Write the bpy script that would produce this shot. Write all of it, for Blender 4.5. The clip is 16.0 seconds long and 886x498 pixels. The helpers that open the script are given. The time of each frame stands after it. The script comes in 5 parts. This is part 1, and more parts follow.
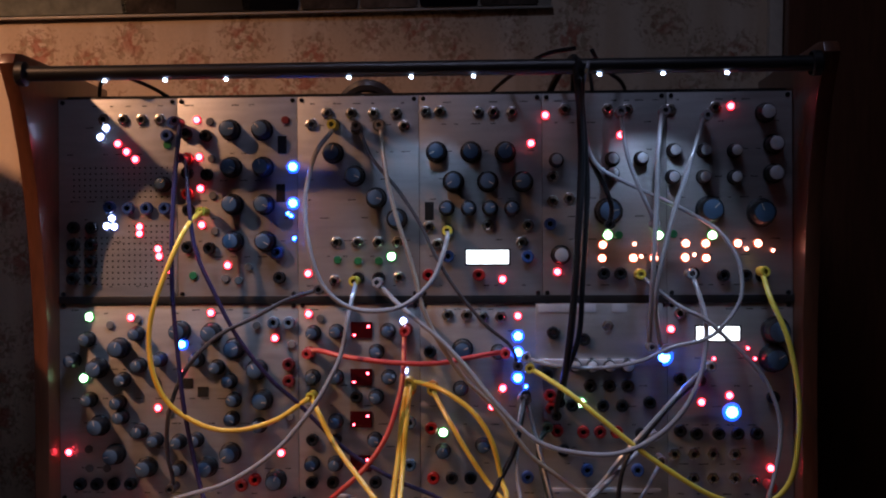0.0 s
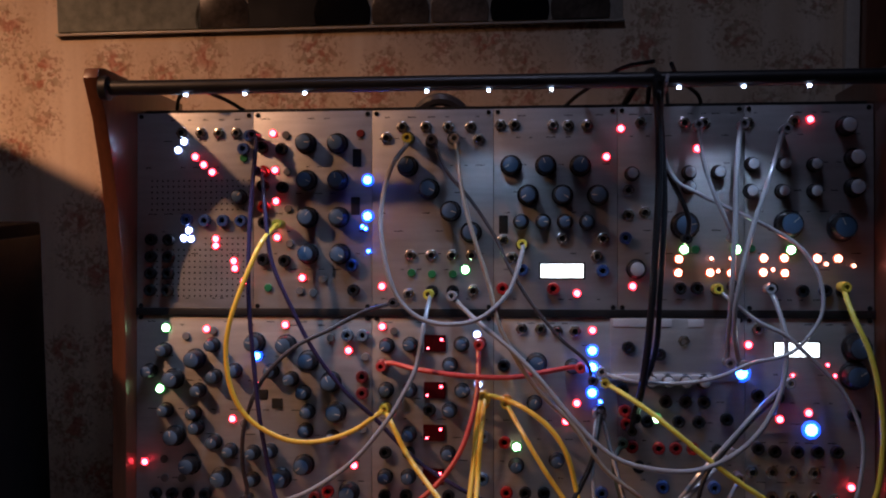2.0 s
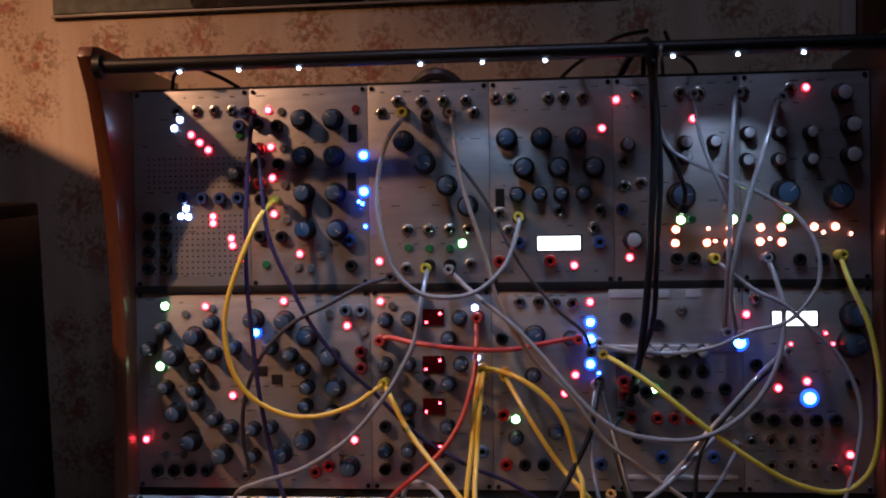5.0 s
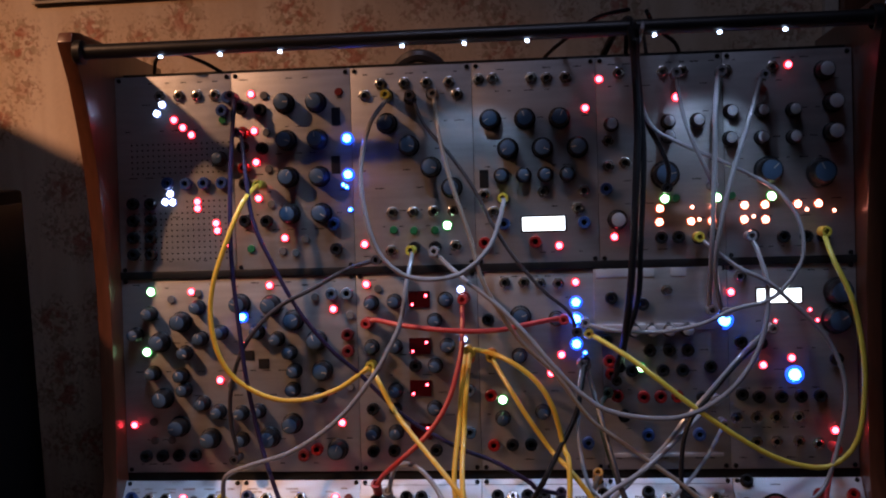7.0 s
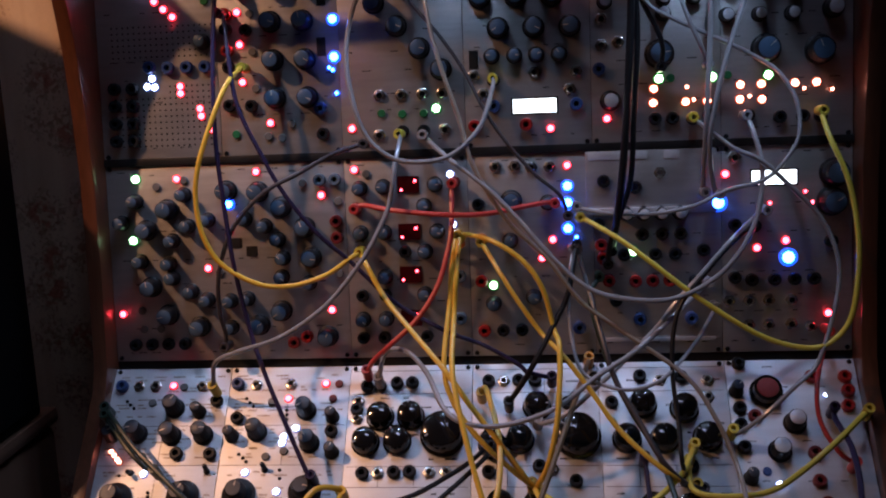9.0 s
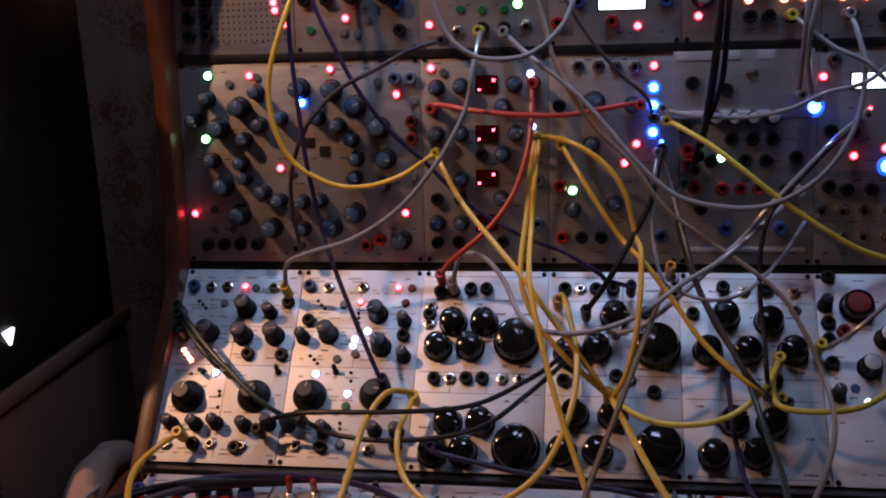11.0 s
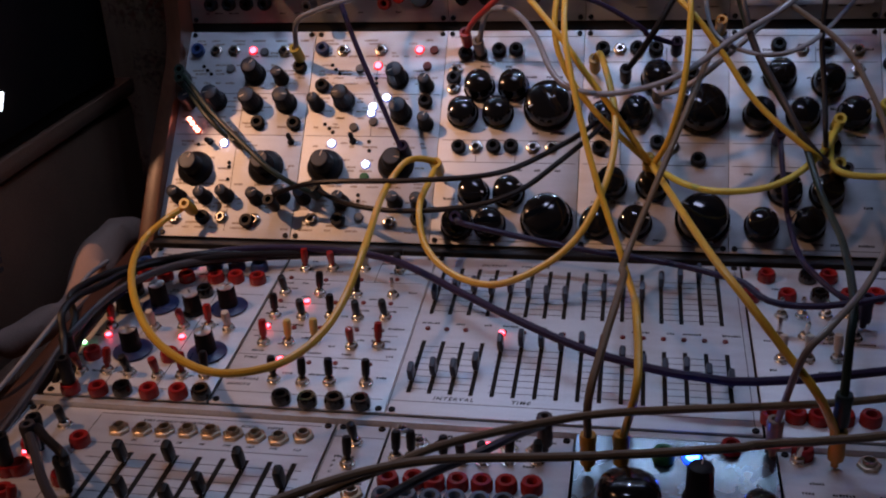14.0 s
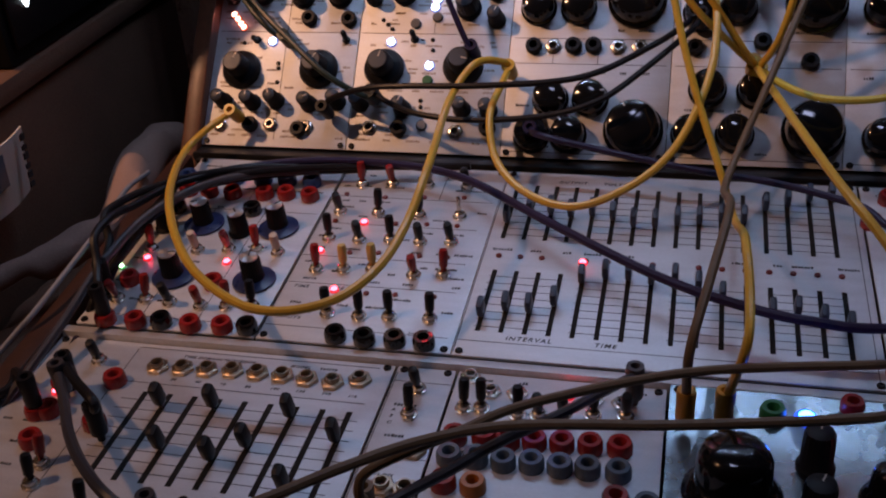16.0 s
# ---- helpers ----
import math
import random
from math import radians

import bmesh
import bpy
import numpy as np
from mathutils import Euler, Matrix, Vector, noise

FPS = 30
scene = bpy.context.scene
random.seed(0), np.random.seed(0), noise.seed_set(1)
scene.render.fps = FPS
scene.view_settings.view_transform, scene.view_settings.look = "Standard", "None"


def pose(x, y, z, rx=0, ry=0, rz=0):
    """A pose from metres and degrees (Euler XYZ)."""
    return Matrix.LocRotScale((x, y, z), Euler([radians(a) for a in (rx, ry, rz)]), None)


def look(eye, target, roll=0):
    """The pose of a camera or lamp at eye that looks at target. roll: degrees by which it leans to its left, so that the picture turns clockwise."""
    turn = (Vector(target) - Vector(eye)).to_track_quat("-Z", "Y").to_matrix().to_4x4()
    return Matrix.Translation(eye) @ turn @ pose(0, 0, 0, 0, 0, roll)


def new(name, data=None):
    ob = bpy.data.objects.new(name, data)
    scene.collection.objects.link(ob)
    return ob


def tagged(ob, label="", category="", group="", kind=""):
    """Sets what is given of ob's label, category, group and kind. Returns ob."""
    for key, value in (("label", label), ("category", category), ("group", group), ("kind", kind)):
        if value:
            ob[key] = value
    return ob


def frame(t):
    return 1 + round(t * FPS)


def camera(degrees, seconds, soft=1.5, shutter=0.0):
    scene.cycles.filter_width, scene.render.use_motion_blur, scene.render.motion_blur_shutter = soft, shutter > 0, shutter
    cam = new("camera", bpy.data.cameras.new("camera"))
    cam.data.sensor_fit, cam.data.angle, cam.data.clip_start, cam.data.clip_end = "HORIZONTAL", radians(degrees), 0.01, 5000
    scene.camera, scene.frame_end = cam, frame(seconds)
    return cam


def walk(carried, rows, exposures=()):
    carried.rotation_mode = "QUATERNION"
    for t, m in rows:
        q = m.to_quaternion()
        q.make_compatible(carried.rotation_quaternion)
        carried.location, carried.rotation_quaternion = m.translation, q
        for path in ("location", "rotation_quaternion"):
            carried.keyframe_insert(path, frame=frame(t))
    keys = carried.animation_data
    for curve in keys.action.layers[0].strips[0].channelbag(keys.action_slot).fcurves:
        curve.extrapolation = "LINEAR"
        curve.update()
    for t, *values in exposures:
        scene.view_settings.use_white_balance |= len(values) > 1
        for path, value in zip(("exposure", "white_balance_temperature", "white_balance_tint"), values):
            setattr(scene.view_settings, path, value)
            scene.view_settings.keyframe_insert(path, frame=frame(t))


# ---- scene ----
cam = camera(46.0, 16.0, soft=2.05)
# the case leans back by five degrees; its own axes are x right, y away, z up along the upper panels
RIG = pose(0, 0, 1.0, -5, 0, 0)
PATH = [
    (0, (0.391, -0.917, 0.226), (0.29, 1.081, 0.222), -0.3),
    (0.5, (0.383, -0.917, 0.225), (0.256, 1.079, 0.231), -0.5),
    (1, (0.38, -0.918, 0.227), (0.222, 1.076, 0.241), -0.4),
    (1.5, (0.372, -0.919, 0.228), (0.2, 1.074, 0.245), -0.2),
    (2, (0.366, -0.918, 0.226), (0.178, 1.073, 0.248), -0.0),
    (2.5, (0.362, -0.915, 0.222), (0.179, 1.077, 0.215), -0.1),
    (3, (0.363, -0.912, 0.22), (0.177, 1.079, 0.183), -0.5),
    (3.5, (0.369, -0.913, 0.22), (0.177, 1.076, 0.162), -0.7),
    (4, (0.371, -0.916, 0.215), (0.176, 1.075, 0.183), -0.7),
    (6.5, (0.379, -0.919, 0.219), (0.186, 1.071, 0.22), -1.3),
    (7, (0.38, -0.918, 0.215), (0.195, 1.073, 0.176), -1.6),
    (7.5, (0.38, -0.917, 0.21), (0.209, 1.074, 0.143), -1.8),
    (8, (0.384, -0.915, 0.198), (0.21, 1.075, 0.088), -2.1),
    (8.5, (0.385, -0.912, 0.193), (0.214, 1.075, 0.045), -2.1),
    (9, (0.387, -0.904, 0.187), (0.198, 1.077, -0.013), -2.0),
    (9.2, (0.385, -0.901, 0.183), (0.181, 1.076, -0.035), -2.0),
    (11.5, (0.372, -0.878, 0.163), (0.038, 1.057, -0.215), -1.3),
    (12, (0.37, -0.873, 0.154), (0.015, 1.049, -0.269), -1.4),
    (12.5, (0.368, -0.863, 0.145), (-0.007, 1.037, -0.356), -1.4),
    (13, (0.366, -0.851, 0.138), (-0.017, 1.025, -0.439), -1.6),
    (13.5, (0.366, -0.84, 0.13), (-0.007, 1.019, -0.504), -2.0),
    (14, (0.363, -0.826, 0.121), (0.011, 1.014, -0.578), -2.0),
    (14.5, (0.357, -0.81, 0.117), (0.006, 1.008, -0.641), -2.1),
    (15, (0.353, -0.791, 0.11), (-0.028, 0.996, -0.702), -2.4),
    (15.5, (0.35, -0.773, 0.108), (-0.062, 0.982, -0.76), -2.8),
    (16, (0.341, -0.751, 0.109), (-0.113, 0.982, -0.779), -3.1),
]
walk(cam, [(t, RIG @ look(eye, target, roll)) for t, eye, target, roll in PATH], exposures=[(0, 0.25), (4, 0.18), (7, 0.06), (9, -0.02), (11.5, -0.14), (13, -0.32), (16, -0.30)])

# ---- world and light ----
world = bpy.data.worlds.new("night_room")
scene.world = world
world.use_nodes = True
world.node_tree.nodes["Background"].inputs[0].default_value = (0.35, 0.45, 0.7, 1)
world.node_tree.nodes["Background"].inputs[1].default_value = 0.002


def lamp(name, kind, energy, color, m, **kw):
    data = bpy.data.lights.new(name, kind)
    data.energy, data.color = energy, color
    if "size" in kw:
        data.size = kw["size"]
    if "size_y" in kw:
        data.shape, data.size_y = "RECTANGLE", kw["size_y"]
    if "radius" in kw:
        data.shadow_soft_size = kw["radius"]
    ob = new(name, data)
    ob.matrix_world = m
    return ob


# the warm lamp with a shade, above the couch
warm = lamp("shaded_lamp_light", "SPOT", 56, (1.0, 0.50, 0.275), look((-0.70, -0.62, 2.09), (-0.13, 0.03, 1.02)), radius=0.025)
warm.data.spot_size, warm.data.spot_blend = radians(57), 1.0
# the cool diode strip under the rail, fifty millimetres from diode to diode, facing down and out
STRIP = [0.024 + 0.05 * k for k in (1, 2, 3, 5, 6, 7, 9, 10, 11)]
for x in STRIP:
    inward = 0.30 < x < 0.35 or 0.50 < x < 0.55  # the strip is twisted towards the panel here
    s = lamp("strip_light", "SPOT", (0.14 if x < 0.4 else 0.26) if inward else (0.68 if x < 0.45 else 0.52), (0.50, 0.67, 1.0), RIG @ look((x, -0.083, 0.357), (x, 0.0, 0.17) if inward else (x, -0.13, -0.17)), radius=0.002)
    s.data.spot_size, s.data.spot_blend = radians(94 if inward else 98), 1.0
# a cool fill added overhead, standing for no known source
cool_glow = lamp("cool_fill_light", "AREA", 0.70, (0.60, 0.65, 1.0), look((0.3, -0.55, 2.45), (0.4, -0.3, 0.9)), size=0.36, size_y=0.16)
cool_glow.data.spread = radians(100)


# ---- materials ----
def mat(name, color, rough=0.5, metal=0.0, vary=0.15, scale=60.0, fine=600.0, bump=0.15, glow=None, power=0.0, stretch=(1, 1, 1), coat=0.0, rand=0.0):
    m = bpy.data.materials.new(name)
    m.use_nodes = True
    nt = m.node_tree
    b = nt.nodes["Principled BSDF"]
    b.inputs["Metallic"].default_value = metal
    b.inputs["Coat Weight"].default_value = coat
    tc = nt.nodes.new("ShaderNodeTexCoord")
    mp = nt.nodes.new("ShaderNodeMapping")
    mp.inputs["Scale"].default_value = stretch
    nt.links.new(tc.outputs["Object"], mp.inputs["Vector"])
    n1, n2 = nt.nodes.new("ShaderNodeTexNoise"), nt.nodes.new("ShaderNodeTexNoise")
    for n, sc in ((n1, scale), (n2, fine)):
        n.inputs["Scale"].default_value = sc
        n.inputs["Detail"].default_value = 4
        nt.links.new(mp.outputs[0], n.inputs["Vector"])
    add = nt.nodes.new("ShaderNodeMath")
    nt.links.new(n1.outputs["Fac"], add.inputs[0])
    nt.links.new(n2.outputs["Fac"], add.inputs[1])
    ramp = nt.nodes.new("ShaderNodeMapRange")
    ramp.inputs[1].default_value, ramp.inputs[2].default_value = 0.6, 1.4
    ramp.inputs[3].default_value, ramp.inputs[4].default_value = 1 - vary, 1 + vary
    nt.links.new(add.outputs[0], ramp.inputs[0])
    hsv = nt.nodes.new("ShaderNodeHueSaturation")
    hsv.inputs["Color"].default_value = (*color, 1)
    if rand:
        info = nt.nodes.new("ShaderNodeObjectInfo")
        r2 = nt.nodes.new("ShaderNodeMapRange")
        r2.inputs[3].default_value, r2.inputs[4].default_value = 1 - rand, 1 + rand
        nt.links.new(info.outputs["Random"], r2.inputs[0])
        mul = nt.nodes.new("ShaderNodeMath")
        mul.operation = "MULTIPLY"
        nt.links.new(ramp.outputs[0], mul.inputs[0])
        nt.links.new(r2.outputs[0], mul.inputs[1])
        nt.links.new(mul.outputs[0], hsv.inputs["Value"])
    else:
        nt.links.new(ramp.outputs[0], hsv.inputs["Value"])
    nt.links.new(hsv.outputs[0], b.inputs["Base Color"])
    rr = nt.nodes.new("ShaderNodeMapRange")
    rr.inputs[3].default_value, rr.inputs[4].default_value = max(0.02, rough - 0.1), min(1, rough + 0.1)
    nt.links.new(n1.outputs["Fac"], rr.inputs[0])
    nt.links.new(rr.outputs[0], b.inputs["Roughness"])
    if bump:
        bp = nt.nodes.new("ShaderNodeBump")
        bp.inputs["Strength"].default_value, bp.inputs["Distance"].default_value = bump, 0.0004
        nt.links.new(n2.outputs["Fac"], bp.inputs["Height"])
        nt.links.new(bp.outputs[0], b.inputs["Normal"])
    if glow:
        b.inputs["Emission Color"].default_value = (*glow, 1)
        b.inputs["Emission Strength"].default_value = power
    return m


def wallpaper():
    m = mat("floral_wallpaper", (0.62, 0.47, 0.33), 0.85, 0, 0.08, 8, 300, 0.3)
    nt = m.node_tree
    b = nt.nodes["Principled BSDF"]
    hsv = next(n for n in nt.nodes if n.type == "HUE_SAT")
    tc = next(n for n in nt.nodes if n.type == "TEX_COORD")
    # faint upright watered stripes, then sprigs of small flowers
    wave = nt.nodes.new("ShaderNodeTexNoise")
    mp = nt.nodes.new("ShaderNodeMapping")
    mp.inputs["Scale"].default_value = (38, 1, 2.2)
    nt.links.new(tc.outputs["Object"], mp.inputs[0])
    nt.links.new(mp.outputs[0], wave.inputs["Vector"])
    wave.inputs["Scale"].default_value = 1.0
    stripe = nt.nodes.new("ShaderNodeMix")
    stripe.data_type = "RGBA"
    sr = nt.nodes.new("ShaderNodeMapRange")
    sr.inputs[1].default_value, sr.inputs[2].default_value, sr.inputs[4].default_value = 0.45, 0.65, 0.55
    nt.links.new(wave.outputs["Fac"], sr.inputs[0])
    nt.links.new(sr.outputs[0], stripe.inputs[0])
    nt.links.new(hsv.outputs[0], stripe.inputs[6])
    stripe.inputs[7].default_value = (0.78, 0.66, 0.52, 1)
    last = stripe.outputs[2]
    # loose sprigs: ragged petals, then leaves and stems, gathered round scattered middles
    bend = nt.nodes.new("ShaderNodeTexNoise")
    bend.inputs["Scale"].default_value, bend.inputs["Detail"].default_value = 34, 3
    nt.links.new(tc.outputs["Object"], bend.inputs["Vector"])
    shift = nt.nodes.new("ShaderNodeVectorMath")
    shift.operation = "MULTIPLY_ADD"
    shift.inputs[1].default_value = (0.022, 0.0, 0.022)
    nt.links.new(bend.outputs["Color"], shift.inputs[0])
    nt.links.new(tc.outputs["Object"], shift.inputs[2])
    for cells, reach, fine, lo, hi, col, seed, amount in ((17, 0.42, 150, 0.50, 0.56, (0.24, 0.16, 0.08, 1), 0.0, 0.55), (17, 0.27, 105, 0.47, 0.55, (0.42, 0.12, 0.075, 1), 3.7, 0.72), (17, 0.50, 230, 0.55, 0.61, (0.27, 0.11, 0.07, 1), 7.1, 0.55)):
        big = nt.nodes.new("ShaderNodeTexVoronoi")
        big.inputs["Scale"].default_value = cells
        big.inputs["Randomness"].default_value = 0.8
        nt.links.new(shift.outputs[0], big.inputs["Vector"])
        near = nt.nodes.new("ShaderNodeMapRange")
        near.inputs[1].default_value, near.inputs[2].default_value = reach + 0.1, reach - 0.08
        nt.links.new(big.outputs["Distance"], near.inputs[0])
        mp2 = nt.nodes.new("ShaderNodeMapping")
        mp2.inputs["Location"].default_value = (seed, 0, seed * 2)
        nt.links.new(tc.outputs["Object"], mp2.inputs[0])
        rag = nt.nodes.new("ShaderNodeTexNoise")
        rag.inputs["Scale"].default_value, rag.inputs["Detail"].default_value = fine, 2.5
        nt.links.new(mp2.outputs[0], rag.inputs["Vector"])
        ragr = nt.nodes.new("ShaderNodeMapRange")
        ragr.inputs[1].default_value, ragr.inputs[2].default_value, ragr.inputs[4].default_value = lo, hi, amount
        nt.links.new(rag.outputs["Fac"], ragr.inputs[0])
        m1 = nt.nodes.new("ShaderNodeMath")
        m1.operation = "MULTIPLY"
        nt.links.new(near.outputs[0], m1.inputs[0])
        nt.links.new(ragr.outputs[0], m1.inputs[1])
        mix = nt.nodes.new("ShaderNodeMix")
        mix.data_type = "RGBA"
        nt.links.new(m1.outputs[0], mix.inputs[0])
        nt.links.new(last, mix.inputs[6])
        mix.inputs[7].default_value = col
        last = mix.outputs[2]
    nt.links.new(last, b.inputs["Base Color"])
    return m


M = {
    "alu": mat("brushed_aluminium", (0.54, 0.54, 0.545), 0.44, 0.82, 0.17, 22, 420, 0.25, stretch=(1, 9, 1), rand=0.05),
    # the pale finish; on 3a, 3b, 3f and the tags it paints in light
    "alu_pale_lit": mat("pale_lit_silk_screened_aluminium", (0.64, 0.66, 0.70), 0.52, 0.58, 0.14, 26, 500, 0.2, stretch=(1, 6, 1), rand=0.04),
    "steel": mat("polished_steel", (0.25, 0.30, 0.33), 0.27, 1.0, 0.22, 55, 300, 0.12),
    "nickel": mat("nickel", (0.72, 0.69, 0.64), 0.25, 1.0, 0.1, 90, 700, 0.05),
    "tarnish": mat("tarnished_nickel", (0.50, 0.40, 0.29), 0.40, 1.0, 0.25, 120, 700, 0.1),
    "ink": mat("black_print", (0.018, 0.018, 0.022), 0.6, 0, 0.2, 200, 900, 0),
    "ink_pale": mat("tan_print", (0.27, 0.21, 0.16), 0.6, 0, 0.2, 200, 900, 0),
    "cap_slate": mat("slate_cap", (0.030, 0.040, 0.058), 0.45, 0.05, 0.15, 150, 900, 0.05, rand=0.15),
    "hole": mat("dark_hole", (0.006, 0.006, 0.006), 0.9, 0, 0.1, 90, 700, 0),
    "knob": mat("matt_black_plastic", (0.012, 0.013, 0.016), 0.42, 0, 0.2, 150, 900, 0.1),
    "knob_deep": mat("deep_black_plastic", (0.003, 0.003, 0.004), 0.5, 0, 0.2, 150, 900, 0.05),
    "gloss": mat("glossy_black_plastic", (0.008, 0.008, 0.009), 0.12, 0, 0.2, 80, 500, 0.03, coat=0.4),
    "cap": mat("blue_grey_cap", (0.058, 0.108, 0.185), 0.4, 0.1, 0.15, 150, 900, 0.05, rand=0.12),
    "cap_white": mat("pale_cap", (0.55, 0.58, 0.62), 0.35, 0.2, 0.15, 150, 900, 0.05, rand=0.1),
    "cap_metal": mat("turned_aluminium_cap", (0.8, 0.8, 0.8), 0.38, 1.0, 0.1, 150, 900, 0.1),
    "cap_spun": mat("spun_metal_cap", (0.8, 0.8, 0.82), 0.36, 0.9, 0.12, 300, 900, 0.15),
    "cream": mat("cream_yellow_plastic", (0.58, 0.42, 0.12), 0.4, 0, 0.12, 150, 900, 0.05, rand=0.1),
    "plugy": mat("amber_plug_plastic", (0.52, 0.26, 0.02), 0.4, 0, 0.12, 150, 900, 0.05),
    "skirt": mat("blue_dial_skirt", (0.018, 0.032, 0.11), 0.3, 0, 0.2, 150, 900, 0.05),
    "red": mat("red_plastic", (0.30, 0.022, 0.022), 0.20, 0, 0.15, 150, 900, 0.05, rand=0.15),
    "darkred": mat("dark_red_plastic", (0.16, 0.018, 0.018), 0.4, 0, 0.15, 150, 900, 0.05, rand=0.15),
    "blue": mat("blue_plastic", (0.03, 0.07, 0.22), 0.38, 0, 0.15, 150, 900, 0.05, rand=0.15),
    "greyblue": mat("grey_plastic", (0.10, 0.14, 0.19), 0.20, 0, 0.15, 150, 900, 0.05, rand=0.15),
    "green": mat("green_plastic", (0.02, 0.16, 0.06), 0.38, 0, 0.15, 150, 900, 0.05, rand=0.15),
    "faderblue": mat("blue_black_plastic", (0.03, 0.042, 0.075), 0.4, 0, 0.15, 150, 900, 0.05, rand=0.15),
    "grey": mat("grey_button", (0.14, 0.14, 0.14), 0.5, 0, 0.15, 150, 900, 0.05, rand=0.15),
    "orange": mat("orange_plastic", (0.5, 0.16, 0.02), 0.38, 0, 0.15, 150, 900, 0.05, rand=0.15),
    "white": mat("ivory_plastic", (0.6, 0.52, 0.42), 0.4, 0, 0.12, 150, 900, 0.05, rand=0.1),
    "yellow": mat("yellow_cord", (0.72, 0.44, 0.05), 0.34, 0, 0.12, 60, 500, 0.1, rand=0.08),
    "yellowgreen": mat("lime_cord", (0.60, 0.50, 0.06), 0.42, 0, 0.12, 60, 500, 0.1, rand=0.08),
    "cgrey": mat("grey_cord", (0.29, 0.29, 0.31), 0.20, 0, 0.12, 60, 500, 0.1, rand=0.1),
    "cdark": mat("dark_grey_cord", (0.055, 0.05, 0.055), 0.38, 0, 0.12, 60, 500, 0.1, rand=0.1),
    "cblack": mat("black_cord", (0.012, 0.012, 0.014), 0.38, 0, 0.12, 60, 500, 0.1),
    "cred": mat("red_cord", (0.5, 0.05, 0.045), 0.38, 0, 0.12, 60, 500, 0.1, rand=0.05),
    "cviolet": mat("violet_cord", (0.026, 0.020, 0.056), 0.38, 0, 0.12, 60, 500, 0.1, rand=0.1),
    "colive": mat("olive_grey_cord", (0.17, 0.115, 0.062), 0.5, 0, 0.12, 60, 500, 0.1, rand=0.1),
    "cgreen": mat("dark_green_cord", (0.014, 0.03, 0.022), 0.38, 0, 0.12, 60, 500, 0.1),
    "wood": mat("varnished_walnut", (0.115, 0.042, 0.022), 0.34, 0, 0.35, 22, 240, 0.2, stretch=(1, 1, 0.12), coat=0.2),
    # the walnut again, darkened for the weaker light on the low cheeks
    "shaded_wood": mat("shaded_walnut", (0.045, 0.017, 0.010), 0.45, 0, 0.35, 22, 240, 0.2, stretch=(1, 1, 0.12)),
    "ctaupe": mat("taupe_cord", (0.25, 0.21, 0.17), 0.3, 0, 0.12, 60, 500, 0.1),
    "black": mat("black_paint", (0.012, 0.012, 0.013), 0.4, 0, 0.2, 40, 500, 0.1),
    "vinyl": mat("black_vinyl", (0.007, 0.007, 0.007), 0.75, 0, 0.2, 60, 700, 0.3),
    "photo_ground": mat("pale_grey_photo_paper", (0.40, 0.36, 0.30), 0.3, 0, 0.2, 12, 200, 0.05),
    "room": mat("dim_plaster", (0.30, 0.25, 0.2), 0.9, 0, 0.15, 4, 120, 0.3),
    "floorwood": mat("dark_floorboard", (0.12, 0.07, 0.04), 0.5, 0, 0.3, 6, 160, 0.2),
    "cloth": mat("taupe_upholstery", (0.155, 0.080, 0.050), 0.95, 0, 0.25, 18, 700, 0.8),
    "cloth_pale": mat("pale_linen", (0.33, 0.22, 0.18), 0.95, 0, 0.15, 20, 800, 0.8),
    "paper": mat("printed_paper", (0.68, 0.64, 0.58), 0.7, 0, 0.06, 20, 300, 0.1),
    # each diode has a dimmer brim material that paints the bloom round it
    "led_red": mat("lit_red_diode", (0.6, 0.1, 0.1), 0.3, 0, 0, 50, 500, 0, (1.0, 0.04, 0.065), 22),
    "lens_red": mat("red_diode_bloom", (0.5, 0.05, 0.05), 0.35, 0, 0, 50, 500, 0, (1.0, 0.02, 0.05), 0.8),
    "led_blue": mat("lit_blue_diode", (0.2, 0.3, 0.7), 0.3, 0, 0, 50, 500, 0, (0.02, 0.11, 1.0), 55),
    "lens_blue": mat("blue_diode_bloom", (0.12, 0.2, 0.6), 0.35, 0, 0, 50, 500, 0, (0.008, 0.075, 1.0), 3.0),
    "led_green": mat("lit_green_diode", (0.3, 0.7, 0.4), 0.3, 0, 0, 50, 500, 0, (0.55, 1.0, 0.55), 12),
    "lens_green": mat("green_diode_bloom", (0.05, 0.4, 0.1), 0.35, 0, 0, 50, 500, 0, (0.03, 0.5, 0.08), 0.32),
    "led_white": mat("lit_white_diode", (0.7, 0.75, 0.8), 0.3, 0, 0, 50, 500, 0, (0.5, 0.65, 1.0), 14),
    "lens_white": mat("white_diode_bloom", (0.5, 0.5, 0.6), 0.35, 0, 0, 50, 500, 0, (0.2, 0.28, 1.0), 0.5),
    "led_orange": mat("lit_orange_diode", (0.7, 0.4, 0.3), 0.3, 0, 0, 50, 500, 0, (1.0, 0.30, 0.22), 16),
    "lens_orange": mat("orange_diode_bloom", (0.5, 0.15, 0.06), 0.35, 0, 0, 50, 500, 0, (1.0, 0.12, 0.04), 0.5),
    "cool_glow": mat("lit_white_display", (0.8, 0.85, 0.9), 0.3, 0, 0, 50, 500, 0, (0.85, 0.93, 1.0), 3.0),
    "redglass": mat("dark_red_glass", (0.03, 0.003, 0.004), 0.12, 0, 0.1, 50, 500, 0, (0.16, 0.004, 0.008), 0.04),
    "wallpaper": wallpaper(),
}


